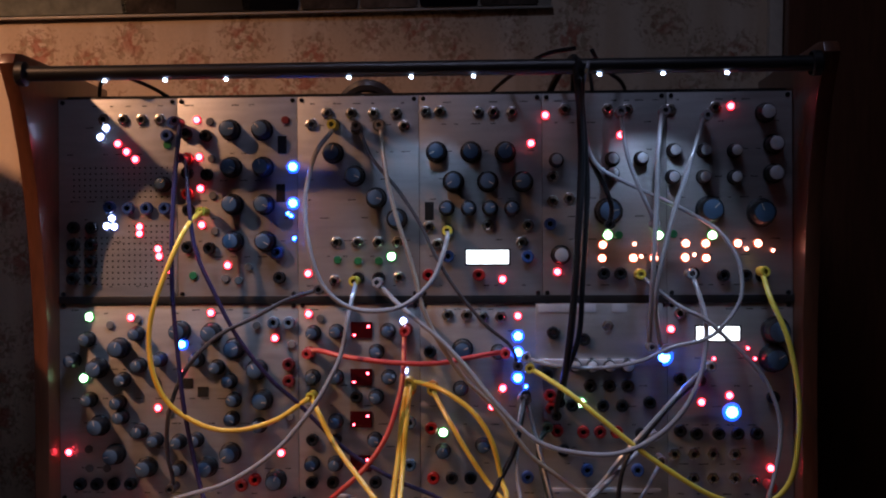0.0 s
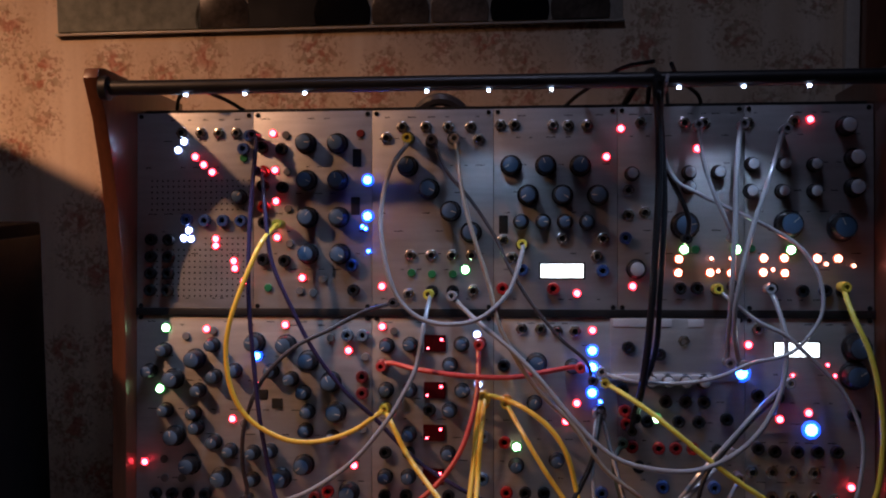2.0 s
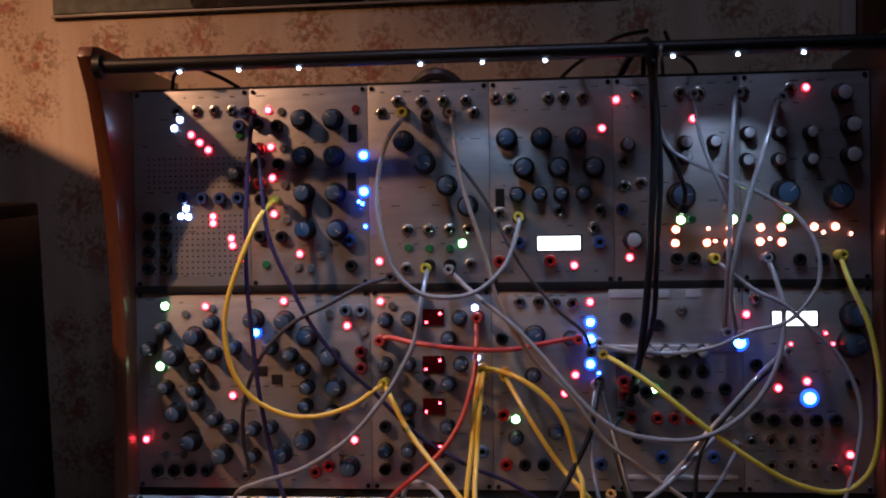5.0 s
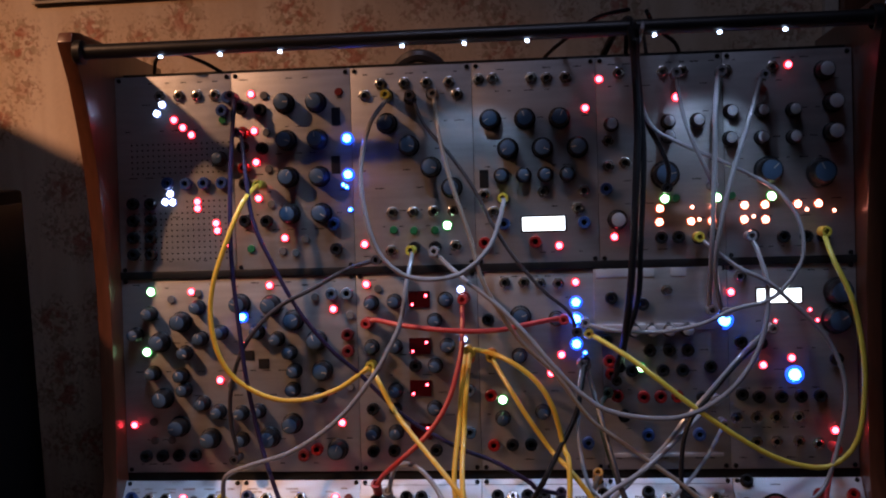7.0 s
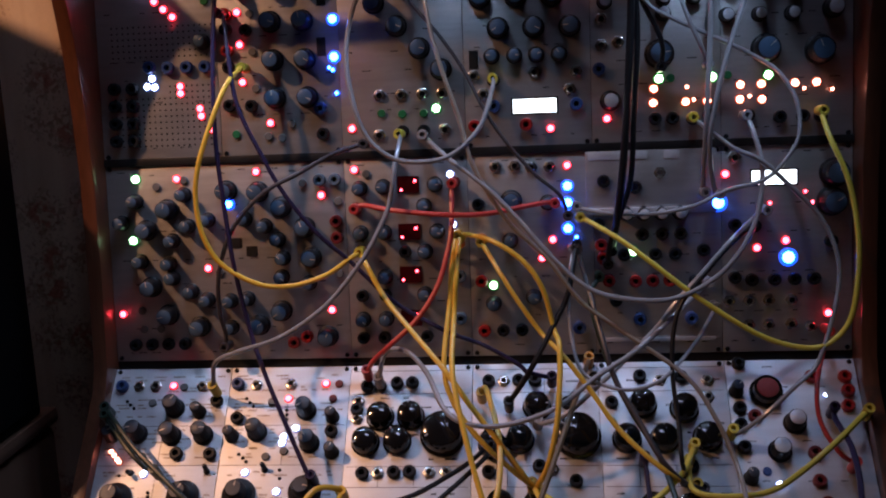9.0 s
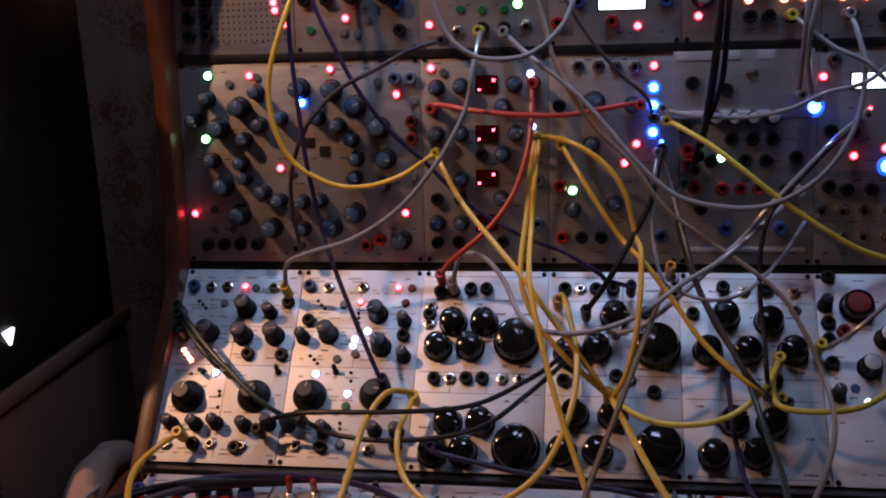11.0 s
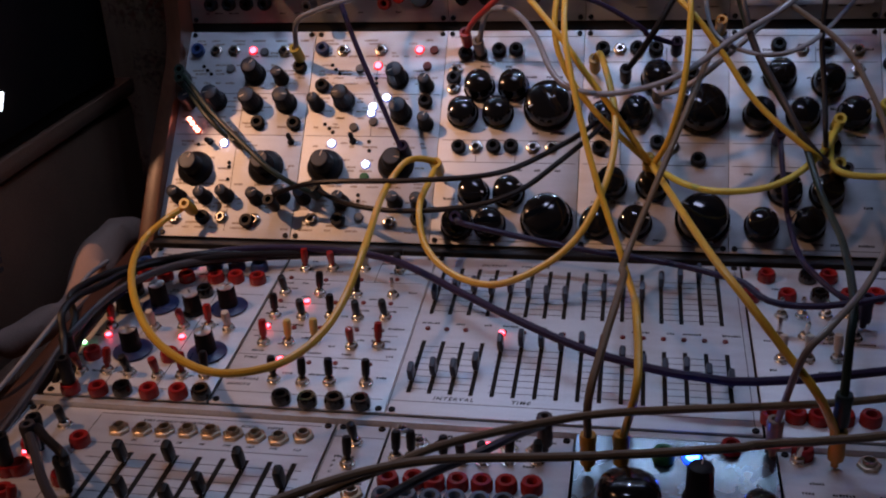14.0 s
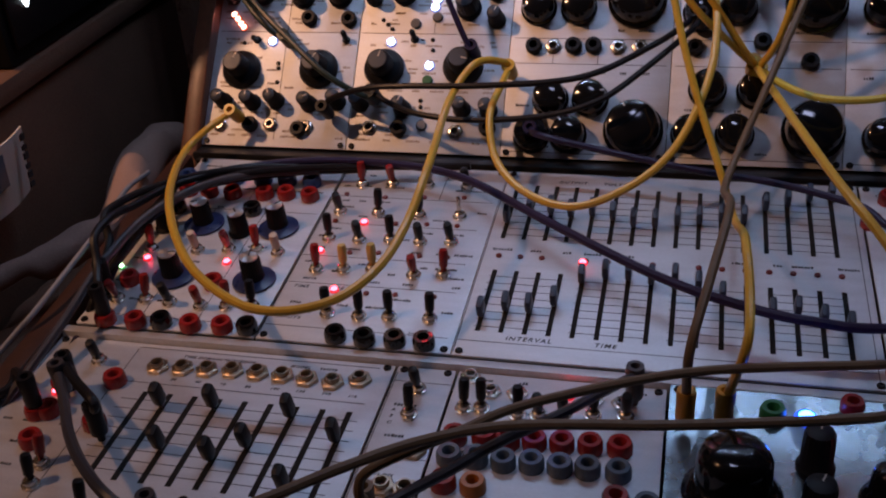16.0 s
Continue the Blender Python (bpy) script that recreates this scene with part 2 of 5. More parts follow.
# the lathe marks on the spun caps fan the light out round their middle
_spun = M["cap_spun"].node_tree
_bsdf = next(n for n in _spun.nodes if n.type == "BSDF_PRINCIPLED")
_bsdf.inputs["Anisotropic"].default_value = 0.8
_turn = _spun.nodes.new("ShaderNodeTangent")
_turn.direction_type, _turn.axis = "RADIAL", "Z"
_spun.links.new(_turn.outputs[0], _bsdf.inputs["Tangent"])
for _key in ("knob", "knob_deep", "vinyl", "cblack", "cviolet"):
    M[_key].node_tree.nodes["Principled BSDF"].inputs["Specular IOR Level"].default_value = 0.2

# ---- building helpers ----
def mesh_of(name, bm, material, smooth=True):
    me = bpy.data.meshes.new(name)
    bm.to_mesh(me)
    bm.free()
    if material:
        me.materials.append(material)
    if smooth:
        me.shade_smooth()
        me.set_sharp_from_angle(angle=radians(38))
    return me


def child(name, me, parent, m=None, label=""):
    ob = new(name, me)
    ob.parent = parent
    ob.matrix_local = m if m is not None else Matrix()
    if label:
        ob["label"] = label
    return ob


def part(name, bm, material, parent, label="", m=None, smooth=True):
    return child(name, mesh_of(name, bm, material, smooth), parent, m, label)


def empty(name, m, label="", category="", group="", kind=""):
    ob = new(name)
    ob.empty_display_size = 0.02
    ob.matrix_world = m
    return tagged(ob, label, category, group, kind)


def lathe(profile, segs=20, close=True):
    """A turned solid from (radius, height) pairs."""
    bm = bmesh.new()
    rings = []
    for r, z in profile:
        if r < 1e-6:
            rings.append([bm.verts.new((0, 0, z))])
        else:
            rings.append([bm.verts.new((r * math.cos(2 * math.pi * k / segs), r * math.sin(2 * math.pi * k / segs), z)) for k in range(segs)])
    for a, b in zip(rings, rings[1:]):
        for k in range(segs):
            j = (k + 1) % segs
            if len(a) == 1 and len(b) > 1:
                bm.faces.new((a[0], b[k], b[j]))
            elif len(b) == 1 and len(a) > 1:
                bm.faces.new((a[k], a[j], b[0]))
            elif len(a) > 1:
                bm.faces.new((a[k], a[j], b[j], b[k]))
    bmesh.ops.recalc_face_normals(bm, faces=bm.faces)
    return bm


def box(x0, x1, y0, y1, z0, z1, bevel=0.0, bm=None):
    bm = bm or bmesh.new()
    made = bmesh.ops.create_cube(bm, size=1, matrix=Matrix.Translation(((x0 + x1) / 2, (y0 + y1) / 2, (z0 + z1) / 2)) @ Matrix.Diagonal((x1 - x0, y1 - y0, z1 - z0, 1)))
    if bevel:
        edges = list({e for v in made["verts"] for e in v.link_edges})
        bmesh.ops.bevel(bm, geom=edges, offset=bevel, segments=2, affect="EDGES", profile=0.6)
    return bm


def prism(outline, x0, x1, bevel=0.0):
    """A board of thickness x0..x1 from an outline of (y, z) pairs."""
    bm = bmesh.new()
    f = bm.faces.new([bm.verts.new((x0, y, z)) for y, z in outline])
    ext = bmesh.ops.extrude_face_region(bm, geom=[f])
    bmesh.ops.translate(bm, verts=[g for g in ext["geom"] if isinstance(g, bmesh.types.BMVert)], vec=(x1 - x0, 0, 0))
    bmesh.ops.recalc_face_normals(bm, faces=bm.faces)
    if bevel:
        bmesh.ops.bevel(bm, geom=[e for e in bm.edges if abs(e.calc_face_angle(0)) > 0.5], offset=bevel, segments=2, affect="EDGES", profile=0.6)
    return bm


def spline(points, steps=10):
    """A smooth line through the points."""
    p = [Vector(q) for q in points]
    p = [p[0] * 2 - p[1]] + p + [p[-1] * 2 - p[-2]]
    out = []
    for i in range(1, len(p) - 2):
        a, b, c, d = p[i - 1:i + 3]
        for k in range(steps):
            s = k / steps
            out.append(0.5 * ((2 * b) + (c - a) * s + (2 * a - 5 * b + 4 * c - d) * s * s + (3 * b - a - 3 * c + d) * s ** 3))
    out.append(p[-2])
    return out


def tube(points, r, segs=8, taper=None):
    bm = bmesh.new()
    rings, n = [], None
    for i, q in enumerate(points):
        d = (points[min(i + 1, len(points) - 1)] - points[max(i - 1, 0)]).normalized()
        n = d.orthogonal().normalized() if n is None else (n - d * n.dot(d)).normalized()
        b = d.cross(n)
        rr = r if taper is None else taper(i / (len(points) - 1)) * r
        rings.append([bm.verts.new(q + (n * math.cos(2 * math.pi * k / segs) + b * math.sin(2 * math.pi * k / segs)) * rr) for k in range(segs)])
    for a, b in zip(rings, rings[1:]):
        for k in range(segs):
            bm.faces.new((a[k], a[(k + 1) % segs], b[(k + 1) % segs], b[k]))
    bm.faces.new(rings[0][::-1])
    bm.faces.new(rings[-1])
    bmesh.ops.recalc_face_normals(bm, faces=bm.faces)
    return bm


# ---- the rows of panels: a corner, and the way up the panel; local x right, y up the panel, z out of it ----
def row_frame(y, z, up_y, up_z):
    v = Vector((0, up_y, up_z)).normalized()
    n = Vector((1, 0, 0)).cross(v)
    return Matrix(((1, 0, n.x, 0), (0, v.y, n.y, y), (0, v.z, n.z, z), (0, 0, 0, 1)))


UNIT, TALL = 0.10795, 0.1778
ROW = {
    1: row_frame(0, 0.182, 0, 1),
    2: row_frame(0, 0, 0, 1),
    3: row_frame(-0.1125, -0.1465, 0.107, 0.1375),
    4: row_frame(-0.309, -0.178, 0.1755, 0.03),
    5: row_frame(-0.4928, -0.2015, 0.1768, 0.0186),
}


# ---- the room ----
WALL_Y = 0.205
w = part("wall_north", box(-3.2, 2.6, WALL_Y, WALL_Y + 0.1, 0, 2.6), M["wallpaper"], None, "old floral wallpaper on a plain wall", smooth=False)
tagged(w, "faded beige wallpaper with small red flower sprigs", "wall", kind="structure")
for name, b, lab in (("wall_south", (-3.2, 2.6, -3.1, -3.0, 0, 2.6), "plain dim plaster wall behind the camera"), ("wall_west", (-3.3, -3.2, -3.1, WALL_Y + 0.1, 0, 2.6), "plain dim plaster side wall"), ("wall_east", (2.6, 2.7, -3.1, WALL_Y + 0.1, 0, 2.6), "plain dim plaster side wall")):
    tagged(part(name, box(*b), M["room"], None, smooth=False), lab, "wall", kind="structure")
tagged(part("ceiling", box(-3.3, 2.7, -3.1, WALL_Y + 0.1, 2.6, 2.7), M["room"], None, smooth=False), "plain dim plaster ceiling", "ceiling", kind="structure")
tagged(part("floor", box(-3.3, 2.7, -3.1, WALL_Y + 0.1, -0.1, 0), M["floorwood"], None, smooth=False), "dark wooden floor of the room", "floor", kind="structure")

# ---- the case: cheeks, rails, back, rail with the diode strip ----
case = empty("synthesizer_case", RIG, "walnut-cheeked synthesizer case with black rails, leaning back on a table", "synthesizer case")
FRONT = [(-0.070, 0.388), (-0.083, 0.386), (-0.087, 0.3775), (-0.0685, 0.347), (-0.0535, 0.308), (-0.0415, 0.268), (-0.0322, 0.214), (-0.0255, 0.161), (-0.0232, 0.0765), (-0.0243, 0.0), (-0.031, -0.022), (-0.080, -0.088), (-0.122, -0.150), (-0.132, -0.166), (-0.132, -0.26)]
for x0, x1 in ((-0.0127, 0.0002), (0.6483, 0.6612)):
    part("cheek", prism(FRONT + [(0.10, -0.241), (0.12, 0.386)], x0, x1, 0.0015), M["wood"], case, "varnished walnut cheek with a curved front")
W = 6 * UNIT
part("back_board", box(-0.002, W + 0.003, 0.095, 0.105, -0.2, 0.36), M["black"], case)
part("top_board", box(-0.002, W + 0.003, 0.02, 0.095, 0.355, 0.365), M["black"], case)
for z in (0.1799,):
    part("rail", box(-0.002, W + 0.003, -0.002, 0.01, z - 0.0035, z + 0.0035, 0.0008), M["black"], case)
part("rail", box(-0.002, W + 0.003, 0.0015, 0.012, -0.008, 0.0005, 0.0008), M["black"], case)
part("rail", box(-0.002, W + 0.003, -0.124, -0.112, -0.162, -0.148, 0.001), M["black"], case)
bar = part("light_rail", tube([Vector((x, -0.08, 0.3695)) for x in np.linspace(0.002, W - 0.002, 12)], 0.0062, 14), M["black"], case, "round black rail with a diode strip under it")
for x0, x1 in ((0.0004, 0.0085), (0.6398, 0.6481)):
    cap = lathe([(0.0092, 0), (0.0102, 0.0012), (0.0102, x1 - x0 - 0.0012), (0.0086, x1 - x0), (0, x1 - x0)], 18)
    part("rail_end", cap, M["black"], bar, "black moulded end of the rail", m=pose(x0, -0.08, 0.3695, 0, 90, 0))
strip_led = mesh_of("diode", box(-0.0015, 0.0015, -0.0011, 0.0011, -0.0008, 0.0008, 0.0005), M["led_white"])
for x in STRIP:
    child("diode", strip_led, bar, pose(x, -0.083, 0.3624, -35))

# ---- the table under it ----
table = empty("table", pose(0.3, -0.3, 0), "dark wooden table that carries the cases", "table")
part("tabletop", box(-1.15, 0.75, -0.42, 0.48, 0.72, 0.7485, 0.004), M["floorwood"], table)
for x in (-1.08, 0.68):
    for y in (-0.36, 0.44):
        part("leg", box(x - 0.03, x + 0.03, y - 0.03, y + 0.03, 0, 0.72, 0.003), M["floorwood"], table)

# ---- the flat front case with its two rows ----
lower = empty("synthesizer_case", RIG, "low walnut case holding two flat rows of modules", "synthesizer case")
LOW = [(-0.1345, -0.1455), (-0.30, -0.1725), (-0.40, -0.187), (-0.492, -0.197), (-0.500, -0.205), (-0.500, -0.293), (-0.1345, -0.261)]
part("cheek", prism(LOW, -0.009, 0.004, 0.0015), M["shaded_wood"], lower, "walnut cheek with shade put into its colour")
part("cheek", prism(LOW, 0.652, 0.665, 0.0015), M["shaded_wood"], lower, "walnut cheek with shade put into its colour")
part("rail", box(0.0045, 0.6515, -0.3155, -0.3093, -0.196, -0.1795, 0.0008), M["alu_pale_lit"], lower, "bare aluminium rail between the rows")
part("rail", box(0.0045, 0.6515, -0.1335, -0.1275, -0.17, -0.150, 0.0008), M["black"], lower)
part("front_board", box(0.0045, 0.6515, -0.4995, -0.4935, -0.292, -0.2045, 0.001), M["wood"], lower)
part("bottom_board", prism([(-0.492, -0.286), (-0.14, -0.254), (-0.14, -0.259), (-0.492, -0.291)], 0.0045, 0.6515), M["black"], lower)


# ---- controls: each style is a part, and the pieces that sit on it ----
MM = 0.001
SPOT = {}


def turned(name, material, profile, segs=20):
    return mesh_of(name, lathe([(r * MM, z * MM) for r, z in profile], segs), M[material])


def slab(name, material, x0, x1, y0, y1, z0, z1, bevel=0.0):
    return mesh_of(name, box(x0 * MM, x1 * MM, y0 * MM, y1 * MM, z0 * MM, z1 * MM, bevel * MM), M[material])


def fluted(name, material, r, h, teeth=18):
    """A knob body with shallow flutes round its side."""
    bm = bmesh.new()
    n = teeth * 2
    rings = []
    for f, z in ((1.0, 0), (1.0, 0.12), (0.86, 0.2), (0.8, 0.92), (0.72, 1.0)):
        rings.append([bm.verts.new((r * f * (1 - 0.05 * (k % 2) * (z > 0.15)) * math.cos(2 * math.pi * k / n) * MM, r * f * (1 - 0.05 * (k % 2) * (z > 0.15)) * math.sin(2 * math.pi * k / n) * MM, z * h * MM)) for k in range(n)])
    for a, b in zip(rings, rings[1:]):
        for k in range(n):
            bm.faces.new((a[k], a[(k + 1) % n], b[(k + 1) % n], b[k]))
    bm.faces.new(rings[-1])
    bmesh.ops.recalc_face_normals(bm, faces=bm.faces)
    return mesh_of(name, bm, M[material])


def knob_set(r, h, cap, name="knob"):
    top = h - 0.2
    return [(name, fluted(name, "knob", r, h), None),
            ("cap", turned("cap", cap, [(0, top + 0.7), (r * 0.6, top + 0.6), (r * 0.68, top + 0.2), (r * 0.68, top - 0.3)]), None),
            ("pointer", slab("pointer", "white", -0.35, 0.35, r * 0.15, r * 0.62, top + 0.5, top + 0.85), None)]


def dome_set(r, h):
    return [("knob", turned("knob", "gloss", [(r, 0), (r, h * 0.12), (r * 0.9, h * 0.2), (r * 0.88, h * 0.75), (r * 0.80, h * 0.92), (r * 0.62, h), (0, h * 1.03)], 28), None),
            ("pointer", slab("pointer", "cap_white", -0.35, 0.35, r * 0.45, r * 0.8, h * 0.94, h * 1.0), None)]


def hat_set(r, crown, h):
    return [("knob", turned("knob", "gloss", [(r, 0), (r, 1.5), (r * 0.93, 3.2), (crown * 1.12, 6.2), (crown, 7.5), (crown * 0.96, h * 0.74), (crown * 0.86, h * 0.86), (crown * 0.64, h * 0.95), (crown * 0.34, h * 0.99), (0, h)], 32), None),
            ("pointer", slab("pointer", "cap_white", -0.35, 0.35, crown * 0.55, crown * 0.82, h * 0.80, h * 0.95), None)]


def jack_set(color, r, h, bore):
    return [("jack", turned("jack", color, [(r, 0), (r, h * 0.7), (r * 0.86, h), (bore * 1.25, h), (bore, h * 0.85), (bore, h * 0.05), (0, h * 0.05)], 18), None),
            ("socket", turned("socket", "hole", [(bore * 0.98, h * 0.10), (0, h * 0.11)], 12), None)]


def nut_set(r, h, ring="nickel"):
    """A socket: a six-sided nut, a round collar with an open bore, and the dark inside."""
    nut = lathe([(r * 1.12 * MM, 0), (r * 1.12 * MM, h * 0.42 * MM), (r * 1.0 * MM, h * 0.52 * MM), (r * 0.64 * MM, h * 0.52 * MM)], 6)
    collar = lathe([(r * 0.68 * MM, h * 0.5 * MM), (r * 0.68 * MM, h * 0.9 * MM), (r * 0.62 * MM, h * MM), (r * 0.5 * MM, h * MM), (r * 0.44 * MM, h * 0.85 * MM), (r * 0.44 * MM, h * 0.3 * MM), (0, h * 0.3 * MM)], 14)
    return [("jack", mesh_of("jack", nut, M[ring]), None), ("collar", mesh_of("collar", collar, M[ring]), None),
            ("socket", turned("socket", "hole", [(r * 0.43, h * 0.36), (0, h * 0.38)], 12), None)]


def led_set(color, r):
    """A lit dome whose wider, dimmer brim glows to paint its bloom."""
    k = 1.6 if color == "blue" else 1.4
    return [("diode", turned("diode", "led_" + color, [(r, 0.9), (r, 1.5), (r * 0.8, 2.2), (r * 0.45, 2.6), (0, 2.7)], 14), None),
            ("lens", turned("lens", "lens_" + color, [(r * k, 0), (r * k * 0.96, 0.4), (r * k * 0.85, 0.9), (r * 1.01, 1.35), (r * 1.01, 0.5)], 18), None)]


def toggle_set(color):
    lever = [(1.3, 2.5), (1.5, 5), (2.5, 6.5), (2.8, 14), (2.3, 16.5), (0, 17.2)] if color != "nickel" else [(1.1, 2.5), (1.3, 6), (1.6, 12), (1.3, 13.6), (0, 14)]
    return [("toggle_switch", turned("toggle_switch", "nickel", [(4.4, 0), (4.4, 1.2), (3.3, 1.4), (3.3, 3.6), (2.4, 4.4), (0, 4.4)], 12), None),
            ("lever", turned("lever", color, lever, 12), "tilt")]


def button_set(color, r=3.6):
    return [("button", turned("button", color, [(r, 0), (r, 1.6), (r * 0.85, 2.2), (0, 2.3)], 16), None)]


STYLE = {
    "knob": knob_set(9.5, 15, "cap"), "knob_s": knob_set(7.0, 13, "cap"), "knob_l": knob_set(12.5, 16, "cap"),
    "knob_w": knob_set(6.6, 12, "cap_white"), "knob_wl": knob_set(8.8, 14, "cap_white"),
    "knob_t": knob_set(8.8, 19, "cap_slate"), "knob_ts": knob_set(6.2, 16, "cap_slate"), "knob_tw": knob_set(9.5, 15, "cap_white"),
    "knob_tall": knob_set(8.5, 22, "knob"), "knob_red": [("knob", turned("knob", "gloss", [(14, 0), (14, 3), (12, 4), (11.5, 12), (0, 12.6)], 26), None), ("cap", turned("cap", "darkred", [(9, 12.2), (8.6, 13), (0, 13.2)]), None)],
    "knob_k": [("knob", turned("knob", "knob", [(14.2, 0), (14.2, 2), (12.8, 5), (8.6, 7), (7.8, 17), (6.8, 18.2), (0, 18.3)], 28), None), ("cap", turned("cap", "cap_slate", [(6.4, 18.2), (6.2, 18.9), (0, 19)]), None), ("pointer", slab("pointer", "white", -0.4, 0.4, 2, 6, 18.8, 19.3), None)],
    "knob_metal": [("knob", fluted("knob", "knob_deep", 7.0, 15, 22), None), ("cap", turned("cap", "cap_spun", [(5.0, 14.8), (4.9, 15.5), (2.0, 15.7), (0, 15.5)]), None), ("pointer", slab("pointer", "ink", -0.4, 0.4, 0.5, 5, 15.3, 15.9), None)],
    "knob_skirt": [("knob", fluted("knob", "knob_deep", 7.4, 17.5, 22), None), ("skirt", turned("skirt", "skirt", [(12.8, 0.6), (12.6, 1.6), (7.6, 3.2), (0, 3.2)], 26), None), ("cap", turned("cap", "cap_spun", [(5.3, 17.3), (5.2, 18.0), (2.0, 18.2), (0, 18.0)]), None), ("pointer", slab("pointer", "ink", -0.4, 0.4, 0.5, 5, 17.8, 18.4), None)],
    "hat_xl": hat_set(21.5, 16.5, 29), "hat_m": hat_set(12, 8.8, 20), "dome_m": dome_set(12.3, 15), "dome_l": dome_set(19.5, 18), "dome_xl": dome_set(23, 20),
    "mini": nut_set(4.9, 3.6), "nut": nut_set(5.6, 4.6, "tarnish"),
    "led_off": [("diode", turned("diode", "darkred", [(1.7, 0), (1.7, 1), (0, 2.2)], 10), None)],
    "dot": [("diode", turned("diode", "knob", [(1.5, 0), (1.5, 0.8), (0.9, 1.5), (0, 1.6)], 10), None)],
    "stub": [("toggle_switch", turned("toggle_switch", "knob", [(2.9, 0), (2.9, 1.0), (2.0, 1.6), (0, 1.6)], 12), None), ("lever", turned("lever", "knob", [(1.5, 1.2), (1.9, 4), (2.1, 9), (1.5, 10.4), (0, 10.8)], 10), "tilt")],
    "slot": [("window", slab("window", "hole", -4, 4, -8, 8, 0, 0.5, 0.3), None)],
    "square": [("window", slab("window", "hole", -5, 5, -4.5, 4.5, 0, 0.6, 0.3), None)],
    "display": [("display", slab("display", "cool_glow", -18.5, 18.5, -6, 6, 0.2, 1.0, 0.4), None), ("bezel", slab("bezel", "hole", -20, 20, -7.2, 7.2, 0, 0.5, 0.2), None)],
    "red_display": [("display", slab("display", "redglass", -9.5, 9.5, -7.3, 7.3, 0, 1.6, 0.5), None), ("segment", slab("segment", "led_red", 4.8, 7.2, 2.0, 4.2, 1.5, 1.9, 0.1), None), ("segment", slab("segment", "led_red", -7.4, -5.2, -5.6, -3.6, 1.5, 1.9, 0.1), None)],
}
for c in ("red", "blue", "green", "white", "orange"):
    STYLE["led_" + c] = led_set(c, 3.5 if c == "blue" else 2.8)
    STYLE["led_" + c + "_s"] = led_set(c, 1.4)
STYLE["led_green"] = led_set("green", 3.4)
STYLE["led_red_m"] = led_set("red", 2.0)
STYLE["led_blue_l"] = led_set("blue", 5.0)
STYLE["led_warm"] = led_set("orange", 1.9)
STYLE["led_orange"] = led_set("orange", 3.0)
for key, c in (("jack", "knob"), ("jack_red", "red"), ("jack_darkred", "darkred"), ("jack_blue", "blue"), ("jack_orange", "orange"), ("jack_grey", "greyblue")):
    STYLE[key] = jack_set(c, 5.6, 5.5, 2.3)
for c in ("red", "black", "grey", "orange", "green"):
    STYLE["banana_" + c] = jack_set({"black": "gloss", "grey": "greyblue"}.get(c, c), 6.0, 6.4, 2.5)
STYLE["socket_blue"] = jack_set("blue", 6.2, 6, 2.6)
for c, k in (("red", "red"), ("white", "white"), ("yellow", "cream"), ("black", "knob"), ("bare", "nickel"), ("row", "knob")):
    STYLE["toggle_" + c] = toggle_set(k)
for key, c in (("button", "grey"), ("button_red", "darkred"), ("button_green", "green"), ("button_blue", "blue"), ("button_dark", "darkred")):
    STYLE[key] = button_set(c)


def bow(v):
    """How high the bent steel sheet stands at v millimetres up the panel."""
    if v < 132:
        return -2.2
    if v < 156:
        return -2.2 + 0.5 * 0.0068 * (v - 132) ** 2
    return -2.2 + 0.5 * 0.0068 * 576 + 0.163 * (v - 156)


def module(row, x0, w, material, label):
    m = empty("synth_module", RIG @ ROW[row] @ pose(x0 * MM, 0, 0), label, "synthesizer module", "modules in the case")
    if material == "steel":
        bm = bmesh.new()
        rings = []
        for k in range(37):
            v = 0.3 + 177.2 * k / 36
            rings.append([bm.verts.new((u * MM, v * MM, (bow(v) + z) * MM)) for u, z in ((0.25, -1.6), (0.25, 0), (w - 0.25, 0), (w - 0.25, -1.6))])
        for a, b in zip(rings, rings[1:]):
            for k in range(4):
                bm.faces.new((a[k], b[k], b[(k + 1) % 4], a[(k + 1) % 4]))
        bm.faces.new(rings[0])
        bm.faces.new(rings[-1])
        bmesh.ops.recalc_face_normals(bm, faces=bm.faces)
        part("panel", bm, M[material], m, "thin steel sheet bent up towards its top")
    else:
        part("panel", box(0.25 * MM, (w - 0.25) * MM, 0.3 * MM, TALL - 0.3 * MM, -2 * MM, 0, 0.35 * MM), M[material], m)
    m["bowed"] = material == "steel"
    for x in (4, w - 4):
        for y in (3.2, 174.6):
            child("screw", SCREW, m, pose(x * MM, y * MM, bow(y) * MM if m["bowed"] else 0))
    m["w"] = w
    return m


SCREW = turned("screw", "knob", [(2.1, 0), (2.1, 0.8), (1.6, 1.3), (0.9, 1.3), (0.8, 0.5), (0, 0.5)], 12)
dial = random.Random(7)


def add(m, style, places):
    """Sets a control of that style at each place, in millimetres up the panel m."""
    for u, v in places:
        spin = dial.uniform(-130, 130) if style.startswith(("knob", "dome")) else 0
        first = None
        for name, me, how in STYLE[style]:
            if first is None:
                first = child(name, me, m, pose(u * MM, v * MM, bow(v) * MM if m["bowed"] else 0, 0, 0, spin))
            elif how == "tilt":
                child(name, me, first, pose(0, 0, 0, dial.choice((-13, -10, 11, 13)), dial.uniform(-3, 3), 0))
            else:
                child(name, me, first)


